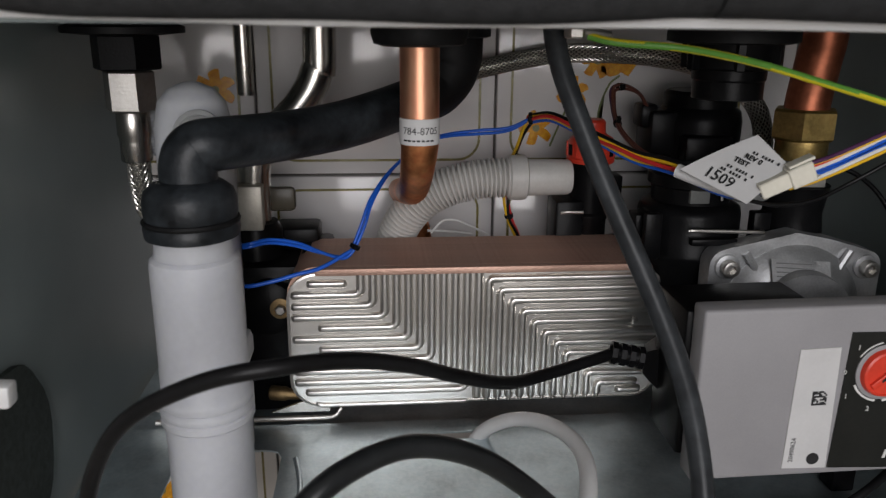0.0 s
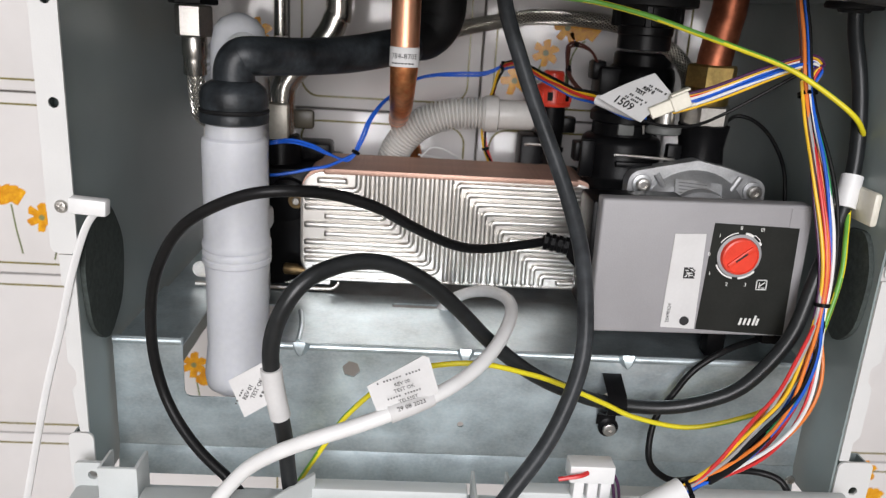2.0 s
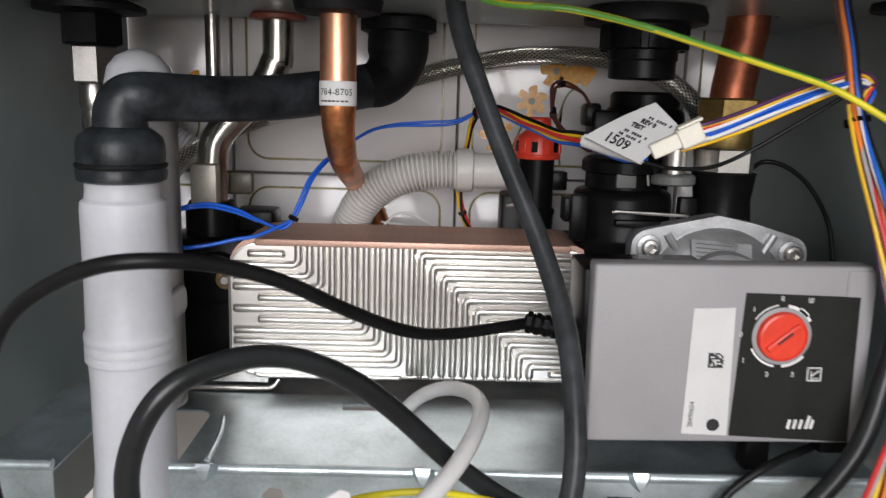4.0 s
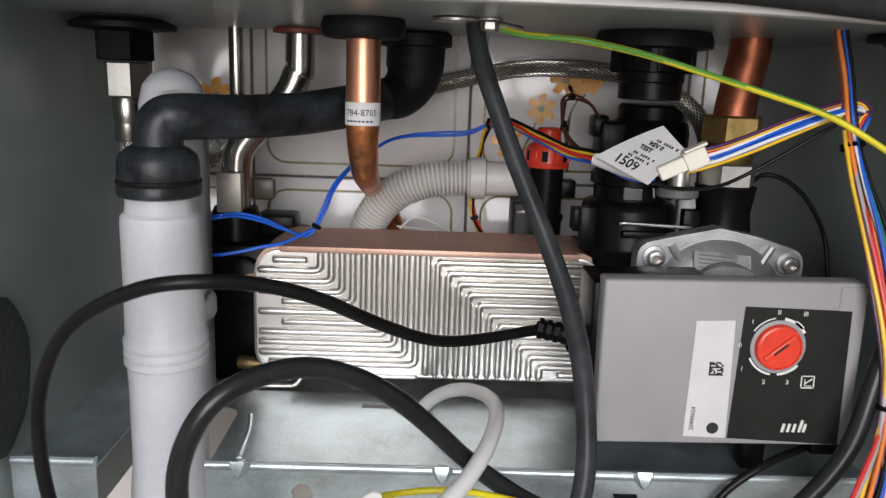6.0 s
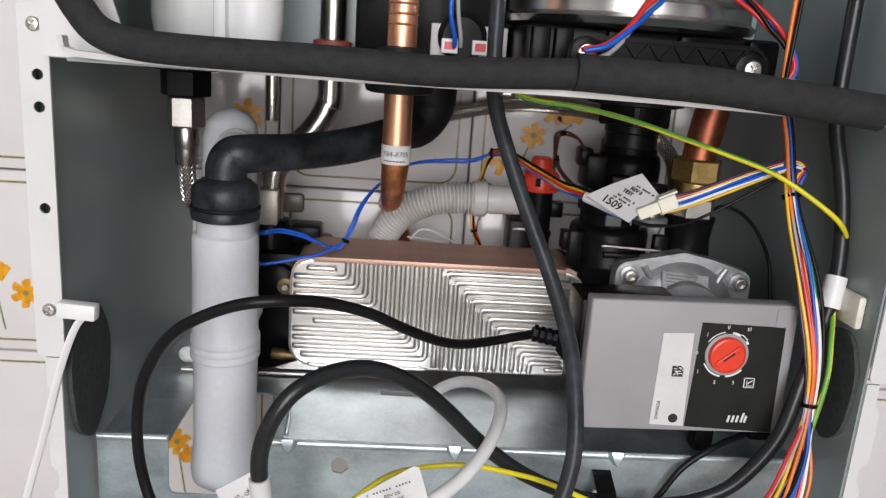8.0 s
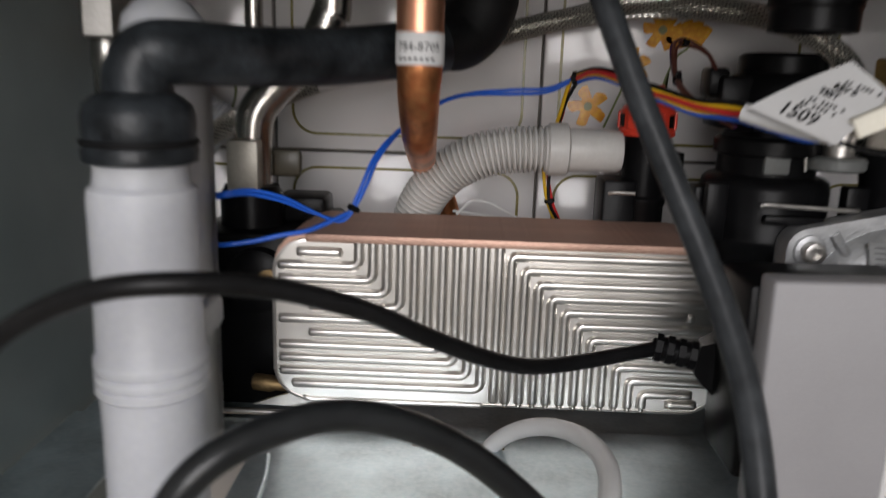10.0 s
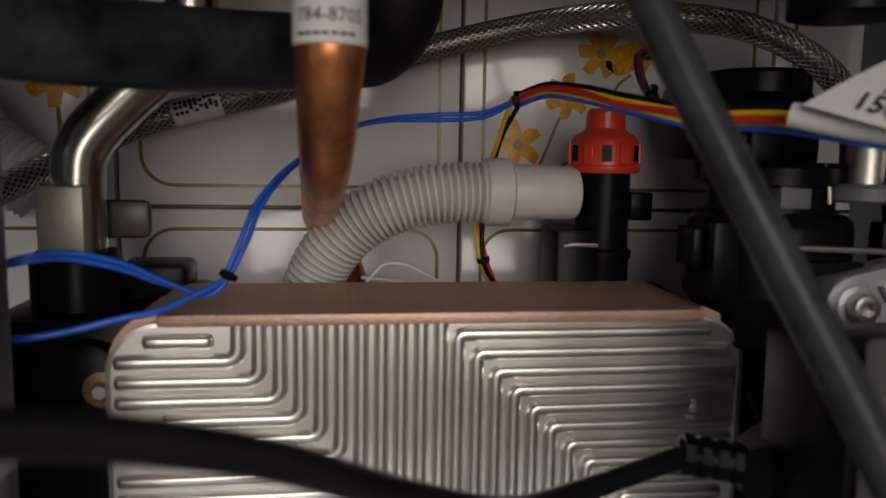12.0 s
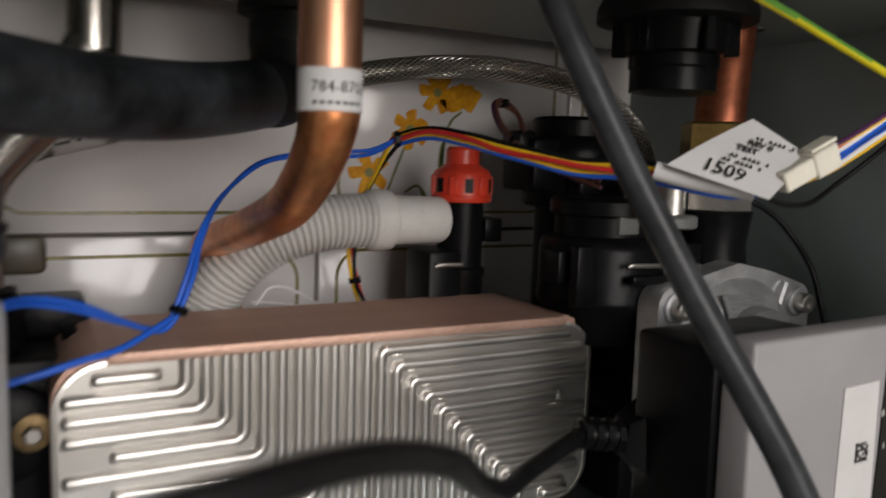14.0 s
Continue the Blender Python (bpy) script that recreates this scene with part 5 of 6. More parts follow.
def main_harness():
    """Coloured wires held by two ties, fanning apart between them."""
    t = thing("main_harness", HJ[0], "loose harness of thin coloured wires down the casing side", "wire harness")
    rnd = random.Random(21)
    mats = [W_YELLOW, W_BROWN, W_PURPLE, W_ORANGE, W_GREY, W_RED, W_ORANGE, W_WHITE, W_RED, CABLE, W_ORANGE, W_BLUE, W_WHITE, W_GREEN, W_RED, W_BLUE, CABLE]
    base = eased(HJ, 0.006, 1)
    n = len(base)
    tie = min(range(n), key=lambda i: (base[i] - Vector((0.2805, 0.2612, 1.1240))).length)
    end = min(range(n), key=lambda i: (base[i] - Vector((0.1925, 0.2025, 1.0350))).length)
    node = min(range(n), key=lambda i: abs(base[i].z - 1.250))
    fr = frames_along(base)
    for k, m in enumerate(mats):
        side = (k / (len(mats) - 1) - 0.5) * 2
        depth = -0.9 if k in (5, 6, 11, 12) else rnd.uniform(-1, 1)
        out = {0: -0.008, 3: 0.018, 5: -0.016, 7: 0.006, 11: 0.002}.get(k, rnd.uniform(-1, 1) * 0.0085)
        ph, am = rnd.uniform(0, 6), rnd.uniform(0.2, 0.7)
        pts = []
        for i, (p, (tt, u, v)) in enumerate(zip(base, fr)):
            across = tt.cross(Y).normalized() * (1 if tt.z < 0 else -1)
            s = min(max((i - tie) / (end - tie), 0), 1)
            w = 0.0036 + 0.0034 * math.sin(math.pi * min(max((i - node) / (tie - node), 0), 1)) ** 2
            swap = math.cos(ph + i * 0.09) * am
            fan = math.sin(math.pi * s) ** 1.3
            off = (side * 0.75 + swap * 0.45) * w + out * fan + 0.0022 * fan * math.sin(ph * 1.7 + i * 0.33)
            pts.append(p + across * off + Y * (depth * (0.0022 + 0.0030 * fan) + 0.0006 * math.sin(ph + i * 0.3)))
        b = B()
        tube(b, smooth_path(pts if k in (1, 3, 6, 9, 11, 16) else pts[node:], 3), 0.00112, 8, raw=True)
        part("wire", b, m, t, m.name.replace("_", " "))
    n0, n1 = tie + int(0.62 * (end - tie)), tie + int(0.97 * (end - tie))
    part("tape", tube(B(), [p - Y * 0.003 for p in base[n0:n1]], 0.0027, 12, 3, squash=0.8), CABLE, t, "black tape round some of the wires")


main_harness()
bundle("upper_wires", [(0.250, 0.299, 1.42), (0.250, 0.299, 1.36), (0.2495, 0.298, 1.307)], [W_ORANGE, W_ORANGE, CABLE], 0.0012, 0.0014, "orange and black wires dropping through the chamber floor", seed=10)
solo("wire_bush", lathe(B(), (0.2495, 0.298, 1.3085), Z, [(0.0035, 0), (0.006, 0.0005), (0.006, 0.003), (0.0035, 0.0035)], 18), GREENISH := material("pale_green_plastic", (0.30, 0.36, 0.27), 0.5), "pale green wire bush in the chamber floor", "bush")
cable("white_wire", [(0.041, 0.47, 1.161), (0.049, 0.475, 1.168), (0.059, 0.48, 1.167), (0.07, 0.485, 1.161), (0.082, 0.49, 1.154)], 0.0008, W_WHITE, "thin white wire behind the exchanger", "wire", 8)
cable("white_wire", [(0.039, 0.47, 1.163), (0.054, 0.478, 1.16), (0.07, 0.485, 1.156)], 0.0008, W_WHITE, "thin white wire behind the exchanger", "wire", 8)
zip_tie((-0.0065, 0.3893, 1.1770), (0.5, 0.2, 1), 0.0024)
zip_tie((0.1005, 0.449, 1.2390), (1, -0.3, 0.1), 0.0032)
zip_tie((0.0948, 0.483, 1.1690), (0.3, 0, -1), 0.0024)
zip_tie((0.2672, 0.3035, 1.2420), (0.1, -0.5, -1), 0.0040, head=(1, -0.6, 0.1))
zip_tie((0.2805, 0.2612, 1.1240), (0.0, -0.15, -1), 0.0042, head=(1, -0.4, 0))
zip_tie((0.1925, 0.2025, 1.0350), (-1, -0.2, -0.35), 0.0046, head=(0, -1, -0.6))
zip_tie((0.1530, 0.444, 1.2585), (1, 0.4, 0), 0.0018)
zip_tie((0.1457, 0.420, 1.2397), (0, -1, -0.6), 0.0018)
slv = B()
tube(slv, [(0.190, 0.2015, 1.0340), (0.172, 0.197, 1.0255), (0.150, 0.192, 1.012)], 0.0072, 20, 6)
solo("harness_sleeve", slv, WHITEPL, "white sleeve round the end of the harness", "sleeve")


def pump_plug():
    t = thing("pump_plug", (0.135, 0.335, 1.13), "black moulded cable plug with ribbed strain relief", "plug")
    m = Matrix.Translation((0.126, 0.338, 1.1328)) @ Matrix.Rotation(radians(8), 4, "Y") @ Matrix.Rotation(radians(-12), 4, "Z")
    b = B()
    for i in range(4):
        lathe(b, m @ Vector((i * 0.0046 - 0.001, 0, 0)), m.to_3x3() @ X, [(0.0036, 0), (0.0062, 0.0004), (0.0062, 0.0030), (0.0036, 0.0034)], 8)
    lathe(b, m @ Vector((-0.002, 0, 0)), m.to_3x3() @ X, [(0.0038, 0), (0.0052, 0.002), (0.0054, 0.02)], 12)
    part("strain_relief", b, PLASTIC, t, "ribbed strain relief")
    b = B()
    loft(b, [[m @ Vector((x, sy * wy, sz * wz)) for sy, sz in ((-1, -1), (1, -1), (1, 1), (-1, 1))] for x, wy, wz in ((0.0160, 0.0055, 0.0060), (0.020, 0.0075, 0.0090), (0.029, 0.0100, 0.0145), (0.0345, 0.0100, 0.0145))])
    part("plug_body", b, PLASTIC, t)


pump_plug()


def sheet(corners, bulge, thick=0.00025, n=8):
    """A curled paper patch between four corners, with thickness."""
    a, b, c, d = [Vector(p) for p in corners]
    nn = (b - a).cross(d - a).normalized()
    bm = B()
    g = {}
    for s in (0, 1):
        for i in range(n + 1):
            for j in range(n + 1):
                u, v = i / n, j / n
                p = (a * (1 - u) + b * u) * (1 - v) + (d * (1 - u) + c * u) * v
                g[s, i, j] = bm.verts.new(p + nn * (bulge * math.sin(math.pi * u) * (0.4 + 0.6 * v) + s * thick))
    for i in range(n):
        for j in range(n):
            bm.faces.new((g[0, i, j], g[0, i + 1, j], g[0, i + 1, j + 1], g[0, i, j + 1]))
            bm.faces.new((g[1, i, j], g[1, i, j + 1], g[1, i + 1, j + 1], g[1, i + 1, j]))
    for i in range(n):
        for e in (0, n):
            bm.faces.new((g[0, i, e], g[0, i + 1, e], g[1, i + 1, e], g[1, i, e]))
            bm.faces.new((g[0, e, i], g[0, e, i + 1], g[1, e, i + 1], g[1, e, i]))
    return bm


def wire_tag():
    L, T, R, Bm = Vector((0.1472, 0.3255, 1.2312)), Vector((0.1785, 0.3165, 1.2485)), Vector((0.1885, 0.2980, 1.2348)), Vector((0.1685, 0.2990, 1.2206))
    t = thing("paper_tag", Bm, "curled white paper tag with printed lines on the wires", "paper tag", "cable tags")
    flag = part("flag", sheet([L, T, R, Bm], -0.0032 if (T - L).cross(Bm - L).y > 0 else 0.0032), PAPER, t)
    nn = (T - L).cross(Bm - L).normalized()
    front = nn if nn.y < 0 else -nn

    def put(text, u, v, size, length=0.0):
        p = (L * (1 - u) + T * u) * (1 - v) + (Bm * (1 - u) + R * u) * v
        q = p + front * (0.0032 * math.sin(math.pi * u) * (0.4 + 0.6 * v)) + front * 0.0005
        right = (Bm - L).normalized()
        up = front.cross(right)
        m = Matrix((right, -front, up)).transposed().to_4x4()
        m.translation = q
        if text:
            part("print", text_mesh(text, size, m, 0.0001, 0.0001), INK, flag)
        else:
            bb = B()
            k = int(length / (size * 0.8))
            for i in range(k):
                if (i * 7 + int(u * 50)) % 5:
                    box(bb, -length / 2 + i * size * 0.8, -length / 2 + i * size * 0.8 + size * 0.45, -0.0001, 0.0001, -size * 0.35, size * 0.35, m=m)
            part("small_print", bb, INK, flag)

    put("1509", 0.17, 0.45, 0.0074)
    put("TEST", 0.55, 0.40, 0.0034)
    put("REV 0", 0.69, 0.45, 0.0034)
    for u, ln in ((0.33, 0.015), (0.42, 0.014), (0.83, 0.014)):
        put("", u, 0.55, 0.0019, ln)
    w = B()
    tube(w, [(0.1490, 0.3330, 1.2290), (0.160, 0.3220, 1.2255), (0.1715, 0.3075, 1.2230)], 0.0034, 16, 6)
    part("wrap", w, PAPER, t, "paper wrapped round the wires")


wire_tag()


def connector():
    t = thing("wire_connector", (0.190, 0.298, 1.23), "off-white nylon plug and socket joining the wires", "connector")
    m = Matrix.Translation((0.186, 0.2985, 1.2325)) @ Matrix.Rotation(radians(-27), 4, "Y") @ Matrix.Rotation(radians(-8), 4, "Z")
    part("plug", box(B(), -0.014, 0.001, -0.0042, 0.0042, -0.0036, 0.0036, 0.0006, 1, m), CREAM, t)
    part("socket", box(B(), -0.001, 0.010, -0.0050, 0.0050, -0.0046, 0.0046, 0.0006, 1, m), CREAM, t)
    for z in (-0.0052, 0.0042):
        part("latch", box(B(), 0.0005, 0.012, -0.003, 0.003, z, z + 0.0014, 0.0003, 1, m), CREAM, t)


connector()


def flag_tag(corners, wrap, r, rows, label, ang):
    t = thing("paper_tag", corners[0], label, "paper tag", "cable tags")
    y = [c[1] for c in corners]
    cx, cz = sum(c[0] for c in corners) / len(corners), sum(c[2] for c in corners) / len(corners)
    b = B()
    fr = [b.verts.new(c) for c in corners]
    bk = [b.verts.new((c[0], c[1] + 0.0004, c[2])) for c in corners]
    n = len(fr)
    b.faces.new(fr)
    b.faces.new(bk[::-1])
    for i in range(n):
        b.faces.new((fr[i], bk[i], bk[(i + 1) % n], fr[(i + 1) % n]))
    flag = part("flag", b, PAPER, t)
    w = B()
    tube(w, wrap, r, 20, 8)
    part("wrap", w, PAPER, t, "paper wrapped round the cable")
    yy = min(y) - 0.0004
    for text, dx, dz, size, ln in rows:
        m = pose(cx + dx, yy, cz + dz, 0, ang, 0)
        if text:
            part("print", text_mesh(text, size, m, 0.0001), FAINT, flag)
        else:
            bb = B()
            k = int(ln / (size * 0.85))
            for i in range(k):
                if (i * 5 + int(abs(dz) * 9000)) % 7:
                    box(bb, -ln / 2 + i * size * 0.85, -ln / 2 + i * size * 0.85 + size * 0.4, -0.0001, 0.0001, -size * 0.24, size * 0.24, m=m)
            part("small_print", bb, FAINT, flag)


flag_tag([(-0.037, 0.205, 1.1), (-0.056, 0.205, 1.088), (-0.048, 0.205, 1.067), (-0.03, 0.205, 1.079)], [p for p in CC if p.x < 0 and 1.062 < p.z < 1.099], 0.0056,
         [("", -0.0074, -0.0036, 0.0020, 0.011), ("REV 01", -0.0032, -0.0015, 0.0032, 0), ("TEST OK", 0.0015, 0.0008, 0.0032, 0), ("", 0.0060, 0.0020, 0.0028, 0.013)], "white paper tag with printed lines on the mains cable", -65)
flag_tag([(0.016, 0.195, 1.093), (0.044, 0.198, 1.11), (0.047, 0.2, 1.108), (0.053, 0.198, 1.09), (0.024, 0.19, 1.076)], [p for p in CD if 0.024 < p.x < 0.055 and p.y < 0.215], 0.0049,
         [("", -0.0045, 0.0065, 0.0020, 0.024), ("REV 00", -0.0030, 0.0031, 0.0028, 0), ("TEST OK", -0.0018, 0.0001, 0.0028, 0), ("", -0.0006, -0.0027, 0.0018, 0.020), ("TELESET", 0.0006, -0.0056, 0.0028, 0), ("29 08 2023", 0.0024, -0.0092, 0.0034, 0)], "white paper tag with printed lines on the white cable", -23)


def p_clip():
    t = thing("cable_clip", (0.168, 0.280, 1.02), "black cable clip bolted to the tray", "cable clip")
    b = B()
    loft(b, [[Vector((x, y + dy, z)) for x, dy in ((0.1615, 0), (0.1735, 0), (0.1735, -0.0014), (0.1615, -0.0014))] for y, z in ((0.2855, 1.062), (0.2820, 1.0605), (0.2690, 1.0560), (0.2645, 1.0500), (0.2650, 1.0440), (0.2720, 1.0400), (0.2810, 1.0370), (0.2850, 1.0330), (0.2855, 1.0260))])
    part("strap", b, PLASTIC, t)
    part("foot", lathe(B(), (0.1695, 0.2856, 1.0240), (0, -1, 0), [(0.0066, 0), (0.0066, 0.0018), (0.0055, 0.0024)], 24), PLASTIC, t)
    bt = cyl(B(), (0.1695, 0.283, 1.0240), (0.1695, 0.2795, 1.0240), 0.0042, seg=20, bev=0.0005)
    h = B()
    hexnut(h, (0.1695, 0.2815, 1.0240), (0, -1, 0), 0.0018, 0.006, 0)
    part("bolt", cut(bt, h), STEEL, t, "zinc socket bolt")


p_clip()


def earth_bolt():
    t = thing("earth_bolt", (0.088, 0.300, 1.289), "zinc earth bolt and ring terminal under the chamber floor", "bolt")
    part("bolt_head", hexnut(B(), (0.088, 0.303, 1.2905), (0, 0, 1), 0.0045, 0.0045), STEEL, t)
    part("ring_terminal", lathe(B(), (0.088, 0.303, 1.2952), Z, [(0.003, 0), (0.0062, 0), (0.0062, 0.0009), (0.003, 0.0009)], 20), STEEL, t)
    part("crimp", cyl(B(), (0.092, 0.304, 1.2935), (0.104, 0.308, 1.2915), 0.0021, seg=12), STEEL, t)
    part("washer", lathe(B(), (0.072, 0.306, 1.2945), Z, [(0.002, 0), (0.011, 0), (0.011, 0.0012), (0.002, 0.0012)], 24), STEEL, t)


earth_bolt()


def cable_grommet():
    bm = lathe(B(), (0.2925, 0.3145, 1.2893), Z, [(0.0048, 0.0008), (0.0085, 0.0010), (0.0095, 0.0024), (0.0165, 0.0030), (0.0172, 0.0045), (0.0165, 0.0070), (0.0048, 0.0071)], 32)
    solo("cable_grommet", bm, RUBBER, "flat black rubber grommet round the mains cable", "grommet")


cable_grommet()


def strap_tie():
    t = thing("white_cable_tie", (-0.133, 0.2445, 1.166), "long loose white nylon cable tie on the casing edge", "cable tie")
    b = box(B(), -0.0115, 0.0085, -0.004, 0.004, -0.0045, 0.0045, 0.0015, 2, pose(-0.1345, 0.2435, 1.1675, 0, 4, 0))
    part("head", b, WHITEPL, t)
    b = B()
    tube(b, [(-0.132, 0.248, 1.166), (-0.14, 0.247, 1.155), (-0.149, 0.246, 1.129), (-0.159, 0.246, 1.092), (-0.17, 0.245, 1.053), (-0.186, 0.244, 0.986)], 0.0022, 8, 8, squash=0.6)
    part("tail", b, WHITEPL, t)


strap_tie()


def cable_clamp():
    t = thing("cable_holder", (0.295, 0.272, 1.185), "white plastic cable holder on the casing edge", "cable holder")
    b = B()
    tube(b, [(0.2925, 0.281, 1.179), (0.2965, 0.286, 1.1975)], 0.0063, 24, 4)
    part("sleeve", b, WHITEPL, t)
    part("block", box(B(), 0.2985, 0.3035, 0.262, 0.286, 1.172, 1.192, 0.002), CREAM, t, "cream plastic block")


cable_clamp()


def fascia():
    t = thing("control_panel", (0.07, 0.21, 0.955), "folded-down pale grey plastic control panel with ribs and clips", "control panel")
    part("body", box(B(), -0.152, 0.305, 0.188, 0.238, 0.955, 1.003, 0.003), FASCIA, t)
    part("ledge", box(B(), -0.108, -0.030, 0.190, 0.221, 1.0032, 1.0130, 0.002), FASCIA, t)
    part("slanted_rib", box(B(), -0.0012, 0.0012, -0.020, 0.022, -0.008, 0.008, 0.0006, 1, pose(-0.0275, 0.212, 1.0112, 0, 0, -38)), FASCIA, t)
    c = cut(box(B(), -0.132, -0.110, 0.216, 0.236, 1.0032, 1.026, 0.001), box(B(), -0.130, -0.112, 0.218, 0.240, 1.012, 1.03))
    part("clip_box", c, FASCIA, t)
    hinge = B()
    cyl(hinge, (-0.1415, 0.232, 1.010), (-0.1415, 0.2365, 1.010), 0.0028, seg=14)
    part("hinge_plate", cut(prism(B(), rounded(-0.152, -0.134, 0.985, 1.018, 0.003), 0.233, 0.2355), hinge), FASCIA, t)
    part("ledge", box(B(), -0.020, 0.075, 0.226, 0.237, 1.0032, 1.0105, 0.0012), FASCIA, t)
    part("ledge", box(B(), 0.100, 0.304, 0.226, 0.237, 1.0032, 1.0125, 0.0012), FASCIA, t)
    for x in (0.078, 0.098):
        part("rib", box(B(), x - 0.001, x + 0.001, 0.195, 0.237, 1.0032, 1.019, 0.0005, 1), FASCIA, t)
    for x in (0.112,):
        part("tab", box(B(), x, x + 0.008, 0.2382, 0.2410, 0.996, 1.0080, 0.001), FASCIA, t)


fascia()


def white_connector():
    t = thing("terminal_block", (0.145, 0.224, 1.0127), "white terminal block with a red wire link", "terminal block")
    part("upper_housing", box(B(), 0.131, 0.157, 0.217, 0.230, 1.0255, 1.0365, 0.001), WHITEPL, t)
    for x in (0.1345, 0.1425, 0.1500):
        part("pole", box(B(), x, x + 0.0062, 0.219, 0.229, 1.0126, 1.0258, 0.001), WHITEPL, t)
    b = B()
    tube(b, [(0.124, 0.214, 1.0300), (0.128, 0.2138, 1.0310), (0.136, 0.2140, 1.0325), (0.141, 0.2165, 1.0330)], 0.0013, 8, 6)
    part("red_link", b, W_RED, t, "red wire link")
    for dx in (0, 0.003):
        b = B()
        tube(b, [(0.155 + dx, 0.225, 1.028), (0.158 + dx, 0.223, 1.022), (0.160 + dx, 0.221, 1.010)], 0.0009, 8, 4)
        part("purple_wire", b, W_PURPLE, t)


white_connector()


# ---- inside the upper chamber ----
def expansion_flask():
    t = thing("white_vessel", (-0.09, 0.37, 1.30), "white moulded plastic vessel standing in the upper chamber", "vessel")
    for x, y, r in ((-0.110, 0.375, 0.0245), (-0.070, 0.372, 0.0190)):
        part("chamber", lathe(B(), (x, y, 1.2985), Z, [(r * 0.45, 0.0), (r * 0.75, 0.004), (r * 0.93, 0.012), (r, 0.024), (r, 0.16), (r * 0.9, 0.17)], 36), WHITEPL, t)
    part("seam", box(B(), -0.0915, -0.083, 0.352, 0.392, 1.300, 1.46, 0.003), WHITEPL, t)


expansion_flask()


def gas_valve():
    t = thing("fan_housing", (0.18, 0.40, 1.30), "round aluminium fan housing above a black lattice cover", "fan")
    part("drum", lathe(B(), (0.178, 0.400, 1.3340), Z, [(0.070, 0), (0.084, 0.002), (0.087, 0.006), (0.083, 0.009), (0.083, 0.016), (0.088, 0.019), (0.088, 0.026), (0.080, 0.032), (0.080, 0.09)], 56), ALU2, t, "bright turned aluminium drum")
    part("lower_case", box(B(), 0.100, 0.262, 0.335, 0.455, 1.2985, 1.3335, 0.004), PLASTIC, t, "black plastic case")
    for x in (0.104, 0.118, 0.150, 0.195, 0.238):
        part("rib", box(B(), x, x + 0.011, 0.3265, 0.3352, 1.302, 1.3318, 0.001), PLASTIC, t)
    y0, y1 = 0.2860, 0.2890
    m = pose(0, 0, 0)
    cov = part("lattice_cover", prism(B(), rounded(0.1180, 0.2320, 1.3050, 1.3275, 0.011, 8), y0, y1, None), PLASTIC, t, "black lattice-ribbed cover")
    bo = B()
    o = rounded(0.1185, 0.2315, 1.3055, 1.3270, 0.0105, 8)
    i2 = rounded(0.1205, 0.2295, 1.3075, 1.3250, 0.0085, 8)
    loft(bo, [[Vector((x, y0 - dy, z)) for x, z in k] for k, dy in ((o, -0.0005), (o, 0.0022), (i2, 0.0022), (i2, -0.0005))], caps=False)
    part("border", bo, PLASTIC, cov)
    for k in range(6):
        for s in (1, -1):
            x = 0.1420 + 0.0138 * k
            b = box(B(), -0.0118, 0.0118, -0.0020, 0.0003, -0.0006, 0.0006, m=pose(x, y0, 1.3163) @ Matrix.Rotation(radians(52 * s), 4, "Y"))
            part("lattice_rib", b, PLASTIC, cov)
    for x, z in ((0.1275, 1.3177), (0.2215, 1.3150)):
        bs = lathe(B(), (x, y0 - 0.0005, z), (0, -1, 0), [(0.0088, 0), (0.0088, 0.002), (0.0075, 0.0025)], 24)
        part("boss", bs, PLASTIC, cov)
        hd = lathe(B(), (x, y0 - 0.003, z), (0, -1, 0), [(0.0056, 0), (0.0056, 0.0010), (0.0045, 0.0026), (0.0018, 0.0032)], 24)
        h = B()
        for a in (45, 135):
            box(h, -0.0030, 0.0030, -0.0015, 0.0015, -0.0006, 0.0006, m=pose(x, y0 - 0.0060, z) @ Matrix.Rotation(radians(a), 4, "Y"))
        part("cover_screw", cut(hd, h), STEEL, cov, "bright cross-head screw")


ALU2 = material("turned_aluminium", (0.72, 0.71, 0.69), 0.25, metal=1.0, vary=0.08, scale=60, bump=0.08, stretch=(0.1, 0.1, 3))
gas_valve()


def ignition_box():
    t = thing("sensor_block", (0.045, 0.40, 1.30), "black block with a round sensor and wire terminals", "sensor")
    part("block", box(B(), -0.006, 0.094, 0.392, 0.455, 1.2985, 1.42, 0.003), PLASTIC, t)
    part("disc", lathe(B(), (0.066, 0.3880, 1.3230), (0, -1, 0), [(0.0165, 0), (0.0165, 0.004), (0.0135, 0.005), (0.013, 0.003)], 32), PLASTIC, t)
    part("backplate", box(B(), 0.045, 0.097, 0.3885, 0.3915, 1.300, 1.331, 0.0008), GREYHOSE, t, "grey metal backplate")
    for x in (0.052, 0.0725):
        term = part("terminal", box(B(), x, x + 0.011, 0.378, 0.3866, 1.312, 1.3215, 0.0006), WHITEPL, t, "white terminal")
        part("terminal_slot", box(B(), x + 0.002, x + 0.009, 0.3772, 0.3784, 1.3145, 1.3195), W_RED, term)


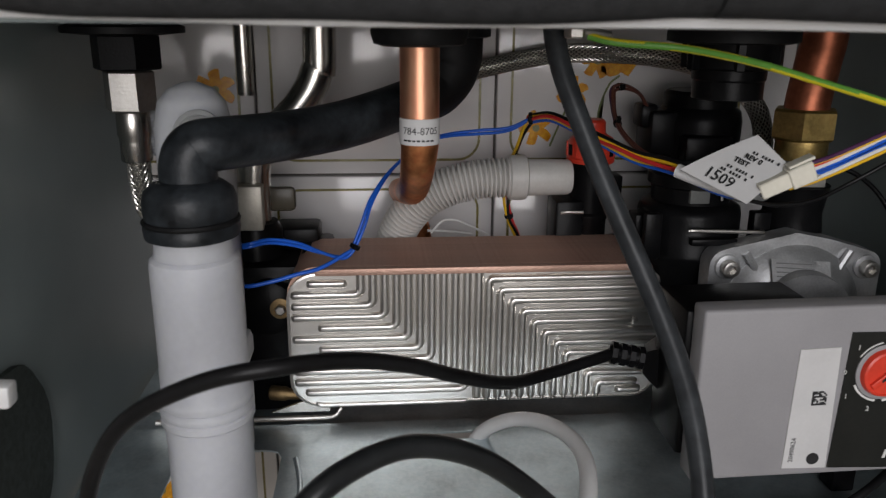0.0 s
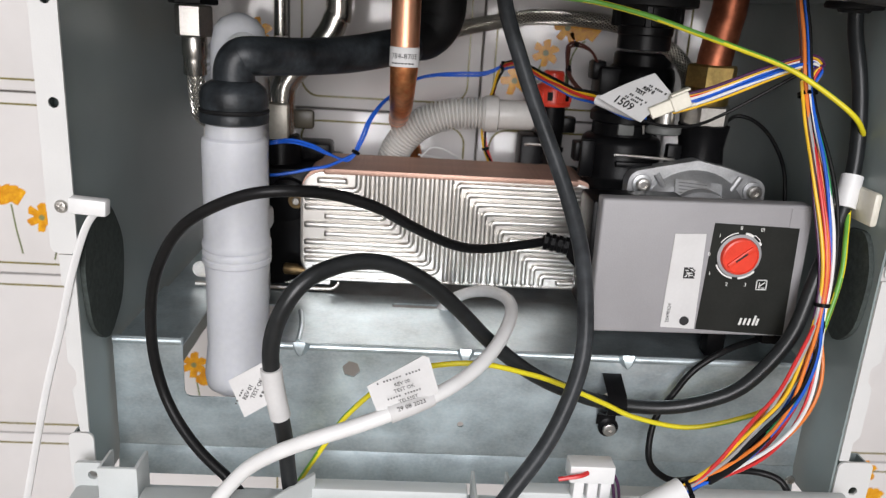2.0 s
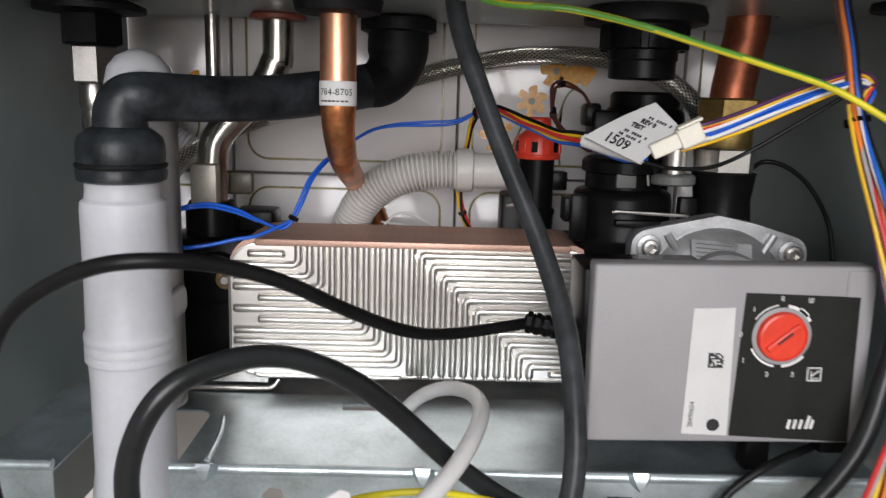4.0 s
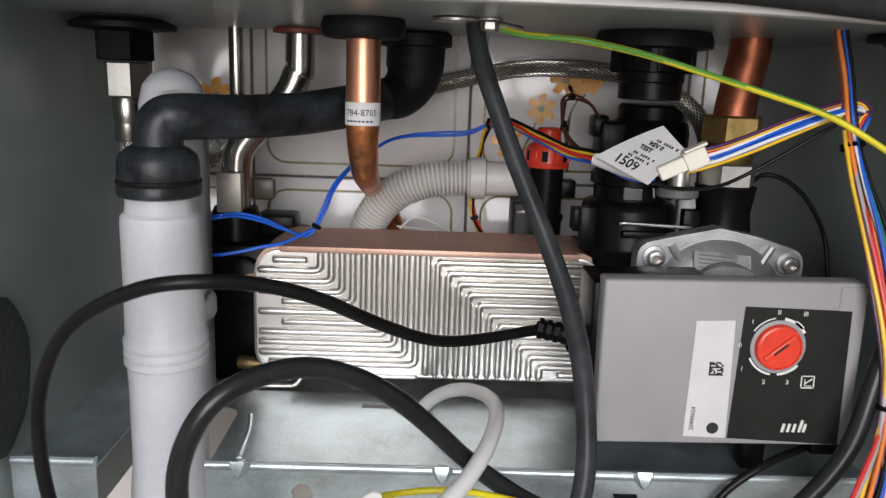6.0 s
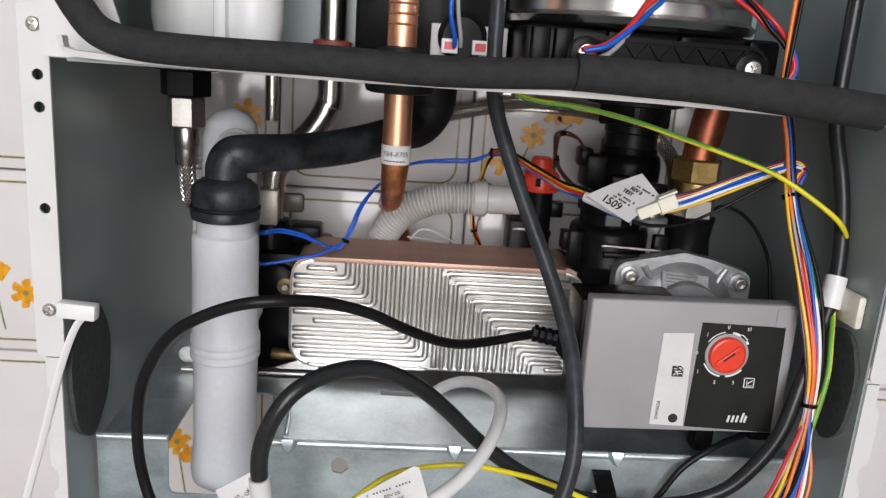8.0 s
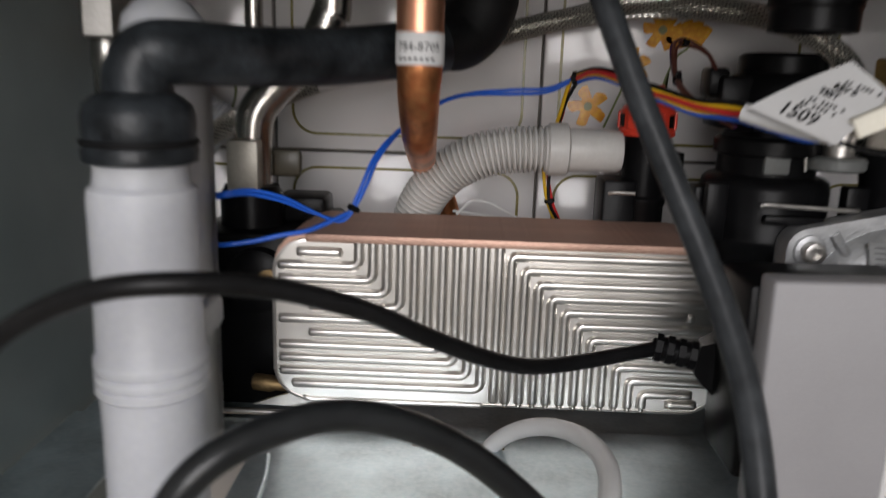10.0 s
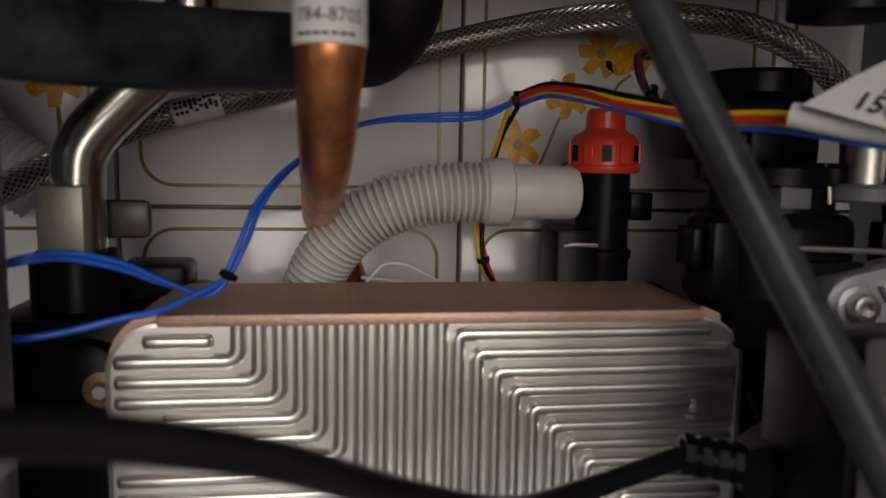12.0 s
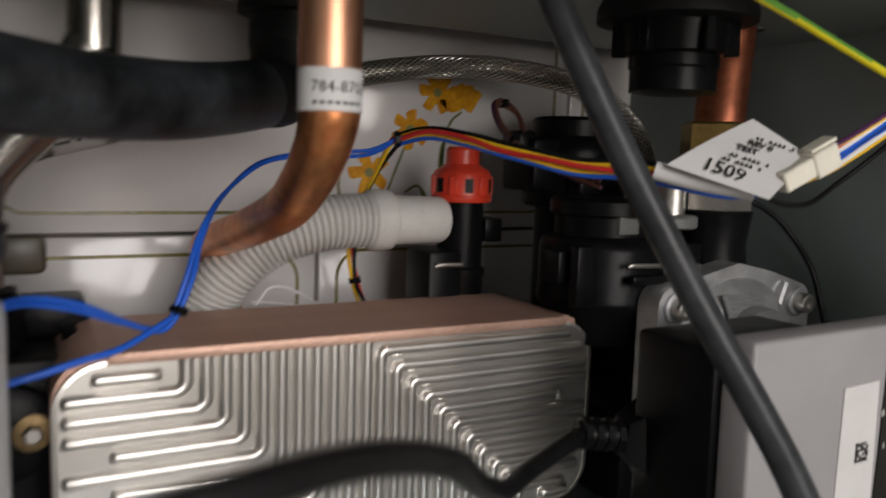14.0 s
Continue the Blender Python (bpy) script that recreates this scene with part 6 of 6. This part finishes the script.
ignition_box()
cable("blue_wire", [(0.0605, 0.376, 1.3165), (0.060, 0.370, 1.322), (0.056, 0.366, 1.340), (0.058, 0.37, 1.37), (0.060, 0.38, 1.42)], 0.0016, W_BLUE, "blue wire rising from the sensor", "wire", 10)
cable("grey_wire", [(0.0645, 0.376, 1.3165), (0.064, 0.372, 1.323), (0.0605, 0.369, 1.345), (0.061, 0.372, 1.38), (0.064, 0.38, 1.42)], 0.0014, W_GREY, "grey wire rising from the sensor", "wire", 10)
bundle("fan_wires", [(0.1255, 0.277, 1.3165), (0.1360, 0.279, 1.3200), (0.1495, 0.287, 1.3310), (0.1620, 0.298, 1.3430), (0.174, 0.305, 1.3560), (0.188, 0.310, 1.39)], [W_RED, W_BLUE, W_GREY, W_RED], 0.0015, 0.0022, "red blue and grey wires over the fan cover", twist=3, seed=12)
bundle("fan_wires", [(0.205, 0.312, 1.372), (0.214, 0.310, 1.360), (0.229, 0.309, 1.350), (0.240, 0.308, 1.340), (0.249, 0.304, 1.331), (0.254, 0.301, 1.320), (0.2505, 0.299, 1.309)], [W_RED, W_BLUE, W_RED, CABLE], 0.0014, 0.0020, "red blue and black wires over the fan cover", twist=3, seed=13)


# ---- glazed wall tiles, last ----
PITCH, JX, JZ = 0.1665, 0.0905, 1.189


def flower(bm, x, z, r, n, turn, bell=False):
    """A painted flower: petals as flat rounded leaves just proud of the glaze."""
    for i in range(n):
        a = turn + (math.pi * 2 * i / n if not bell else radians(-50 + 100 * i / (n - 1)) + math.pi / 2)
        pts = []
        for k in range(12):
            g = 2 * math.pi * k / 18
            l, w = r * (0.58 + 0.46 * math.cos(g)), r * 0.44 * math.sin(g) * (1 + 0.25 * math.cos(g) + 0.1 * math.sin(5 * g + i))
            pts.append((x + l * math.cos(a) - w * math.sin(a), z + l * math.sin(a) + w * math.cos(a)))
        prism(bm, pts, WALL_Y - 0.00035 - 0.00002 * i, WALL_Y + 0.001)
    return bm


def stem(bm, pts, w=0.0007):
    p = smooth_path([(x, WALL_Y - 0.0001, z) for x, z in pts], 6)
    left, right = [], []
    for i, q in enumerate(p):
        t = (p[min(i + 1, len(p) - 1)] - p[max(i - 1, 0)]).normalized()
        s = Vector((-t.z, 0, t.x)) * w
        left.append(q + s)
        right.append(q - s)
    prism(bm, [(v.x, v.z) for v in left + right[::-1]], WALL_Y - 0.0003, WALL_Y + 0.001)


DECOR = {(0, 0): [("f", 0.0295, 0.033, 0.0125, 5, 0.4), ("f", 0.0545, 0.058, 0.0115, 6, 0.2), ("f", 0.0715, 0.080, 0.012, 6, 0.7), ("b", 0.0890, 0.070, 0.016, 5, 0), ("s", (0.040, 0.020), (0.048, 0.040), (0.0545, 0.056)), ("s", (0.078, 0.010), (0.074, 0.040), (0.080, 0.062), (0.088, 0.070)), ("s", (0.052, 0.022), (0.060, 0.026), (0.066, 0.018), (0.060, 0.010))],
         (-3, -1): [("b", 0.086, 0.066, 0.018, 5, 0), ("f", 0.112, 0.055, 0.0135, 6, 0.2), ("s", (0.092, 0.020), (0.088, 0.045), (0.086, 0.066)), ("s", (0.120, 0.015), (0.124, 0.035), (0.114, 0.055))],
         (-2, -2): [("f", 0.076, 0.081, 0.0135, 6, 0.2), ("b", 0.092, 0.060, 0.016, 5, 0), ("s", (0.084, 0.020), (0.080, 0.05), (0.076, 0.08))],
         (-2, 0): [("f", 0.140, 0.060, 0.0135, 6, 0.3), ("s", (0.135, 0.015), (0.142, 0.035), (0.140, 0.06))],
         (2, -3): [("b", 0.082, 0.135, 0.018, 5, 0), ("f", 0.095, 0.155, 0.013, 6, 0.3), ("b", 0.108, 0.118, 0.018, 5, 0), ("s", (0.092, 0.070), (0.086, 0.10), (0.084, 0.135)), ("s", (0.100, 0.070), (0.106, 0.09), (0.108, 0.118))]}


def tiles():
    wall = tagged(thing("tiling", (0.1, WALL_Y + 0.006, 0.5), "glossy white wall tiles with olive lines and orange flowers", "wall tiles", kind="structure"), kind="structure")
    half = PITCH / 2
    bm = box(B(), -half + 0.0009, half - 0.0009, WALL_Y, WALL_Y + 0.0115, -half + 0.0009, half - 0.0009, 0.0012, 2)
    first = part("tile", bm, TILE, wall)
    ln = B()
    o = rounded(-half + 0.0105, half - 0.0105, -half + 0.0098, half - 0.0098, 0.016, 8)
    i2 = rounded(-half + 0.0122, half - 0.0122, -half + 0.0115, half - 0.0115, 0.0143, 8)
    loft(ln, [[Vector((x, WALL_Y + dy, z)) for x, z in k] for k, dy in ((o, 0.001), (o, -0.0003), (i2, -0.0003), (i2, 0.001))], caps=False)
    line = part("olive_line", ln, OLIVE, first)
    base, lbase = first.location.copy(), line.location.copy()
    for i in range(-6, 7):
        for j in range(-5, 4):
            off = Vector((JX + (i + 0.5) * PITCH, 0, JZ + (j + 0.5) * PITCH)) * S
            if (i, j) == (-6, -5):
                t, l2 = first, line
            else:
                t, l2 = new("tile", first.data), new("olive_line", line.data)
                t.parent, l2.parent = wall, t
                l2.location = lbase
            t.location = base + off
            ORIGIN[t] = ORIGIN[first] + off if t is not first else ORIGIN[first]
            x0, z0 = JX + i * PITCH, JZ + j * PITCH
            if (i, j) in DECOR:
                ORIGIN[t] = t.location + ORIGIN[wall]
                for d in DECOR[i, j]:
                    if d[0] == "s":
                        b = B()
                        stem(b, [(x0 + x, z0 + z) for x, z in d[1:]])
                        part("painted_stem", b, STEM, t)
                    else:
                        b = flower(B(), x0 + d[1], z0 + d[2], d[3], d[4], d[5], d[0] == "b")
                        f = part("painted_flower", b, PETAL, t)
                        if d[0] == "f":
                            part("flower_heart", lathe(B(), (x0 + d[1], WALL_Y + 0.0005, z0 + d[2]), (0, -1, 0), [(0.0026, 0), (0.0026, 0.0011)], 14), HEART, t)


tiles()
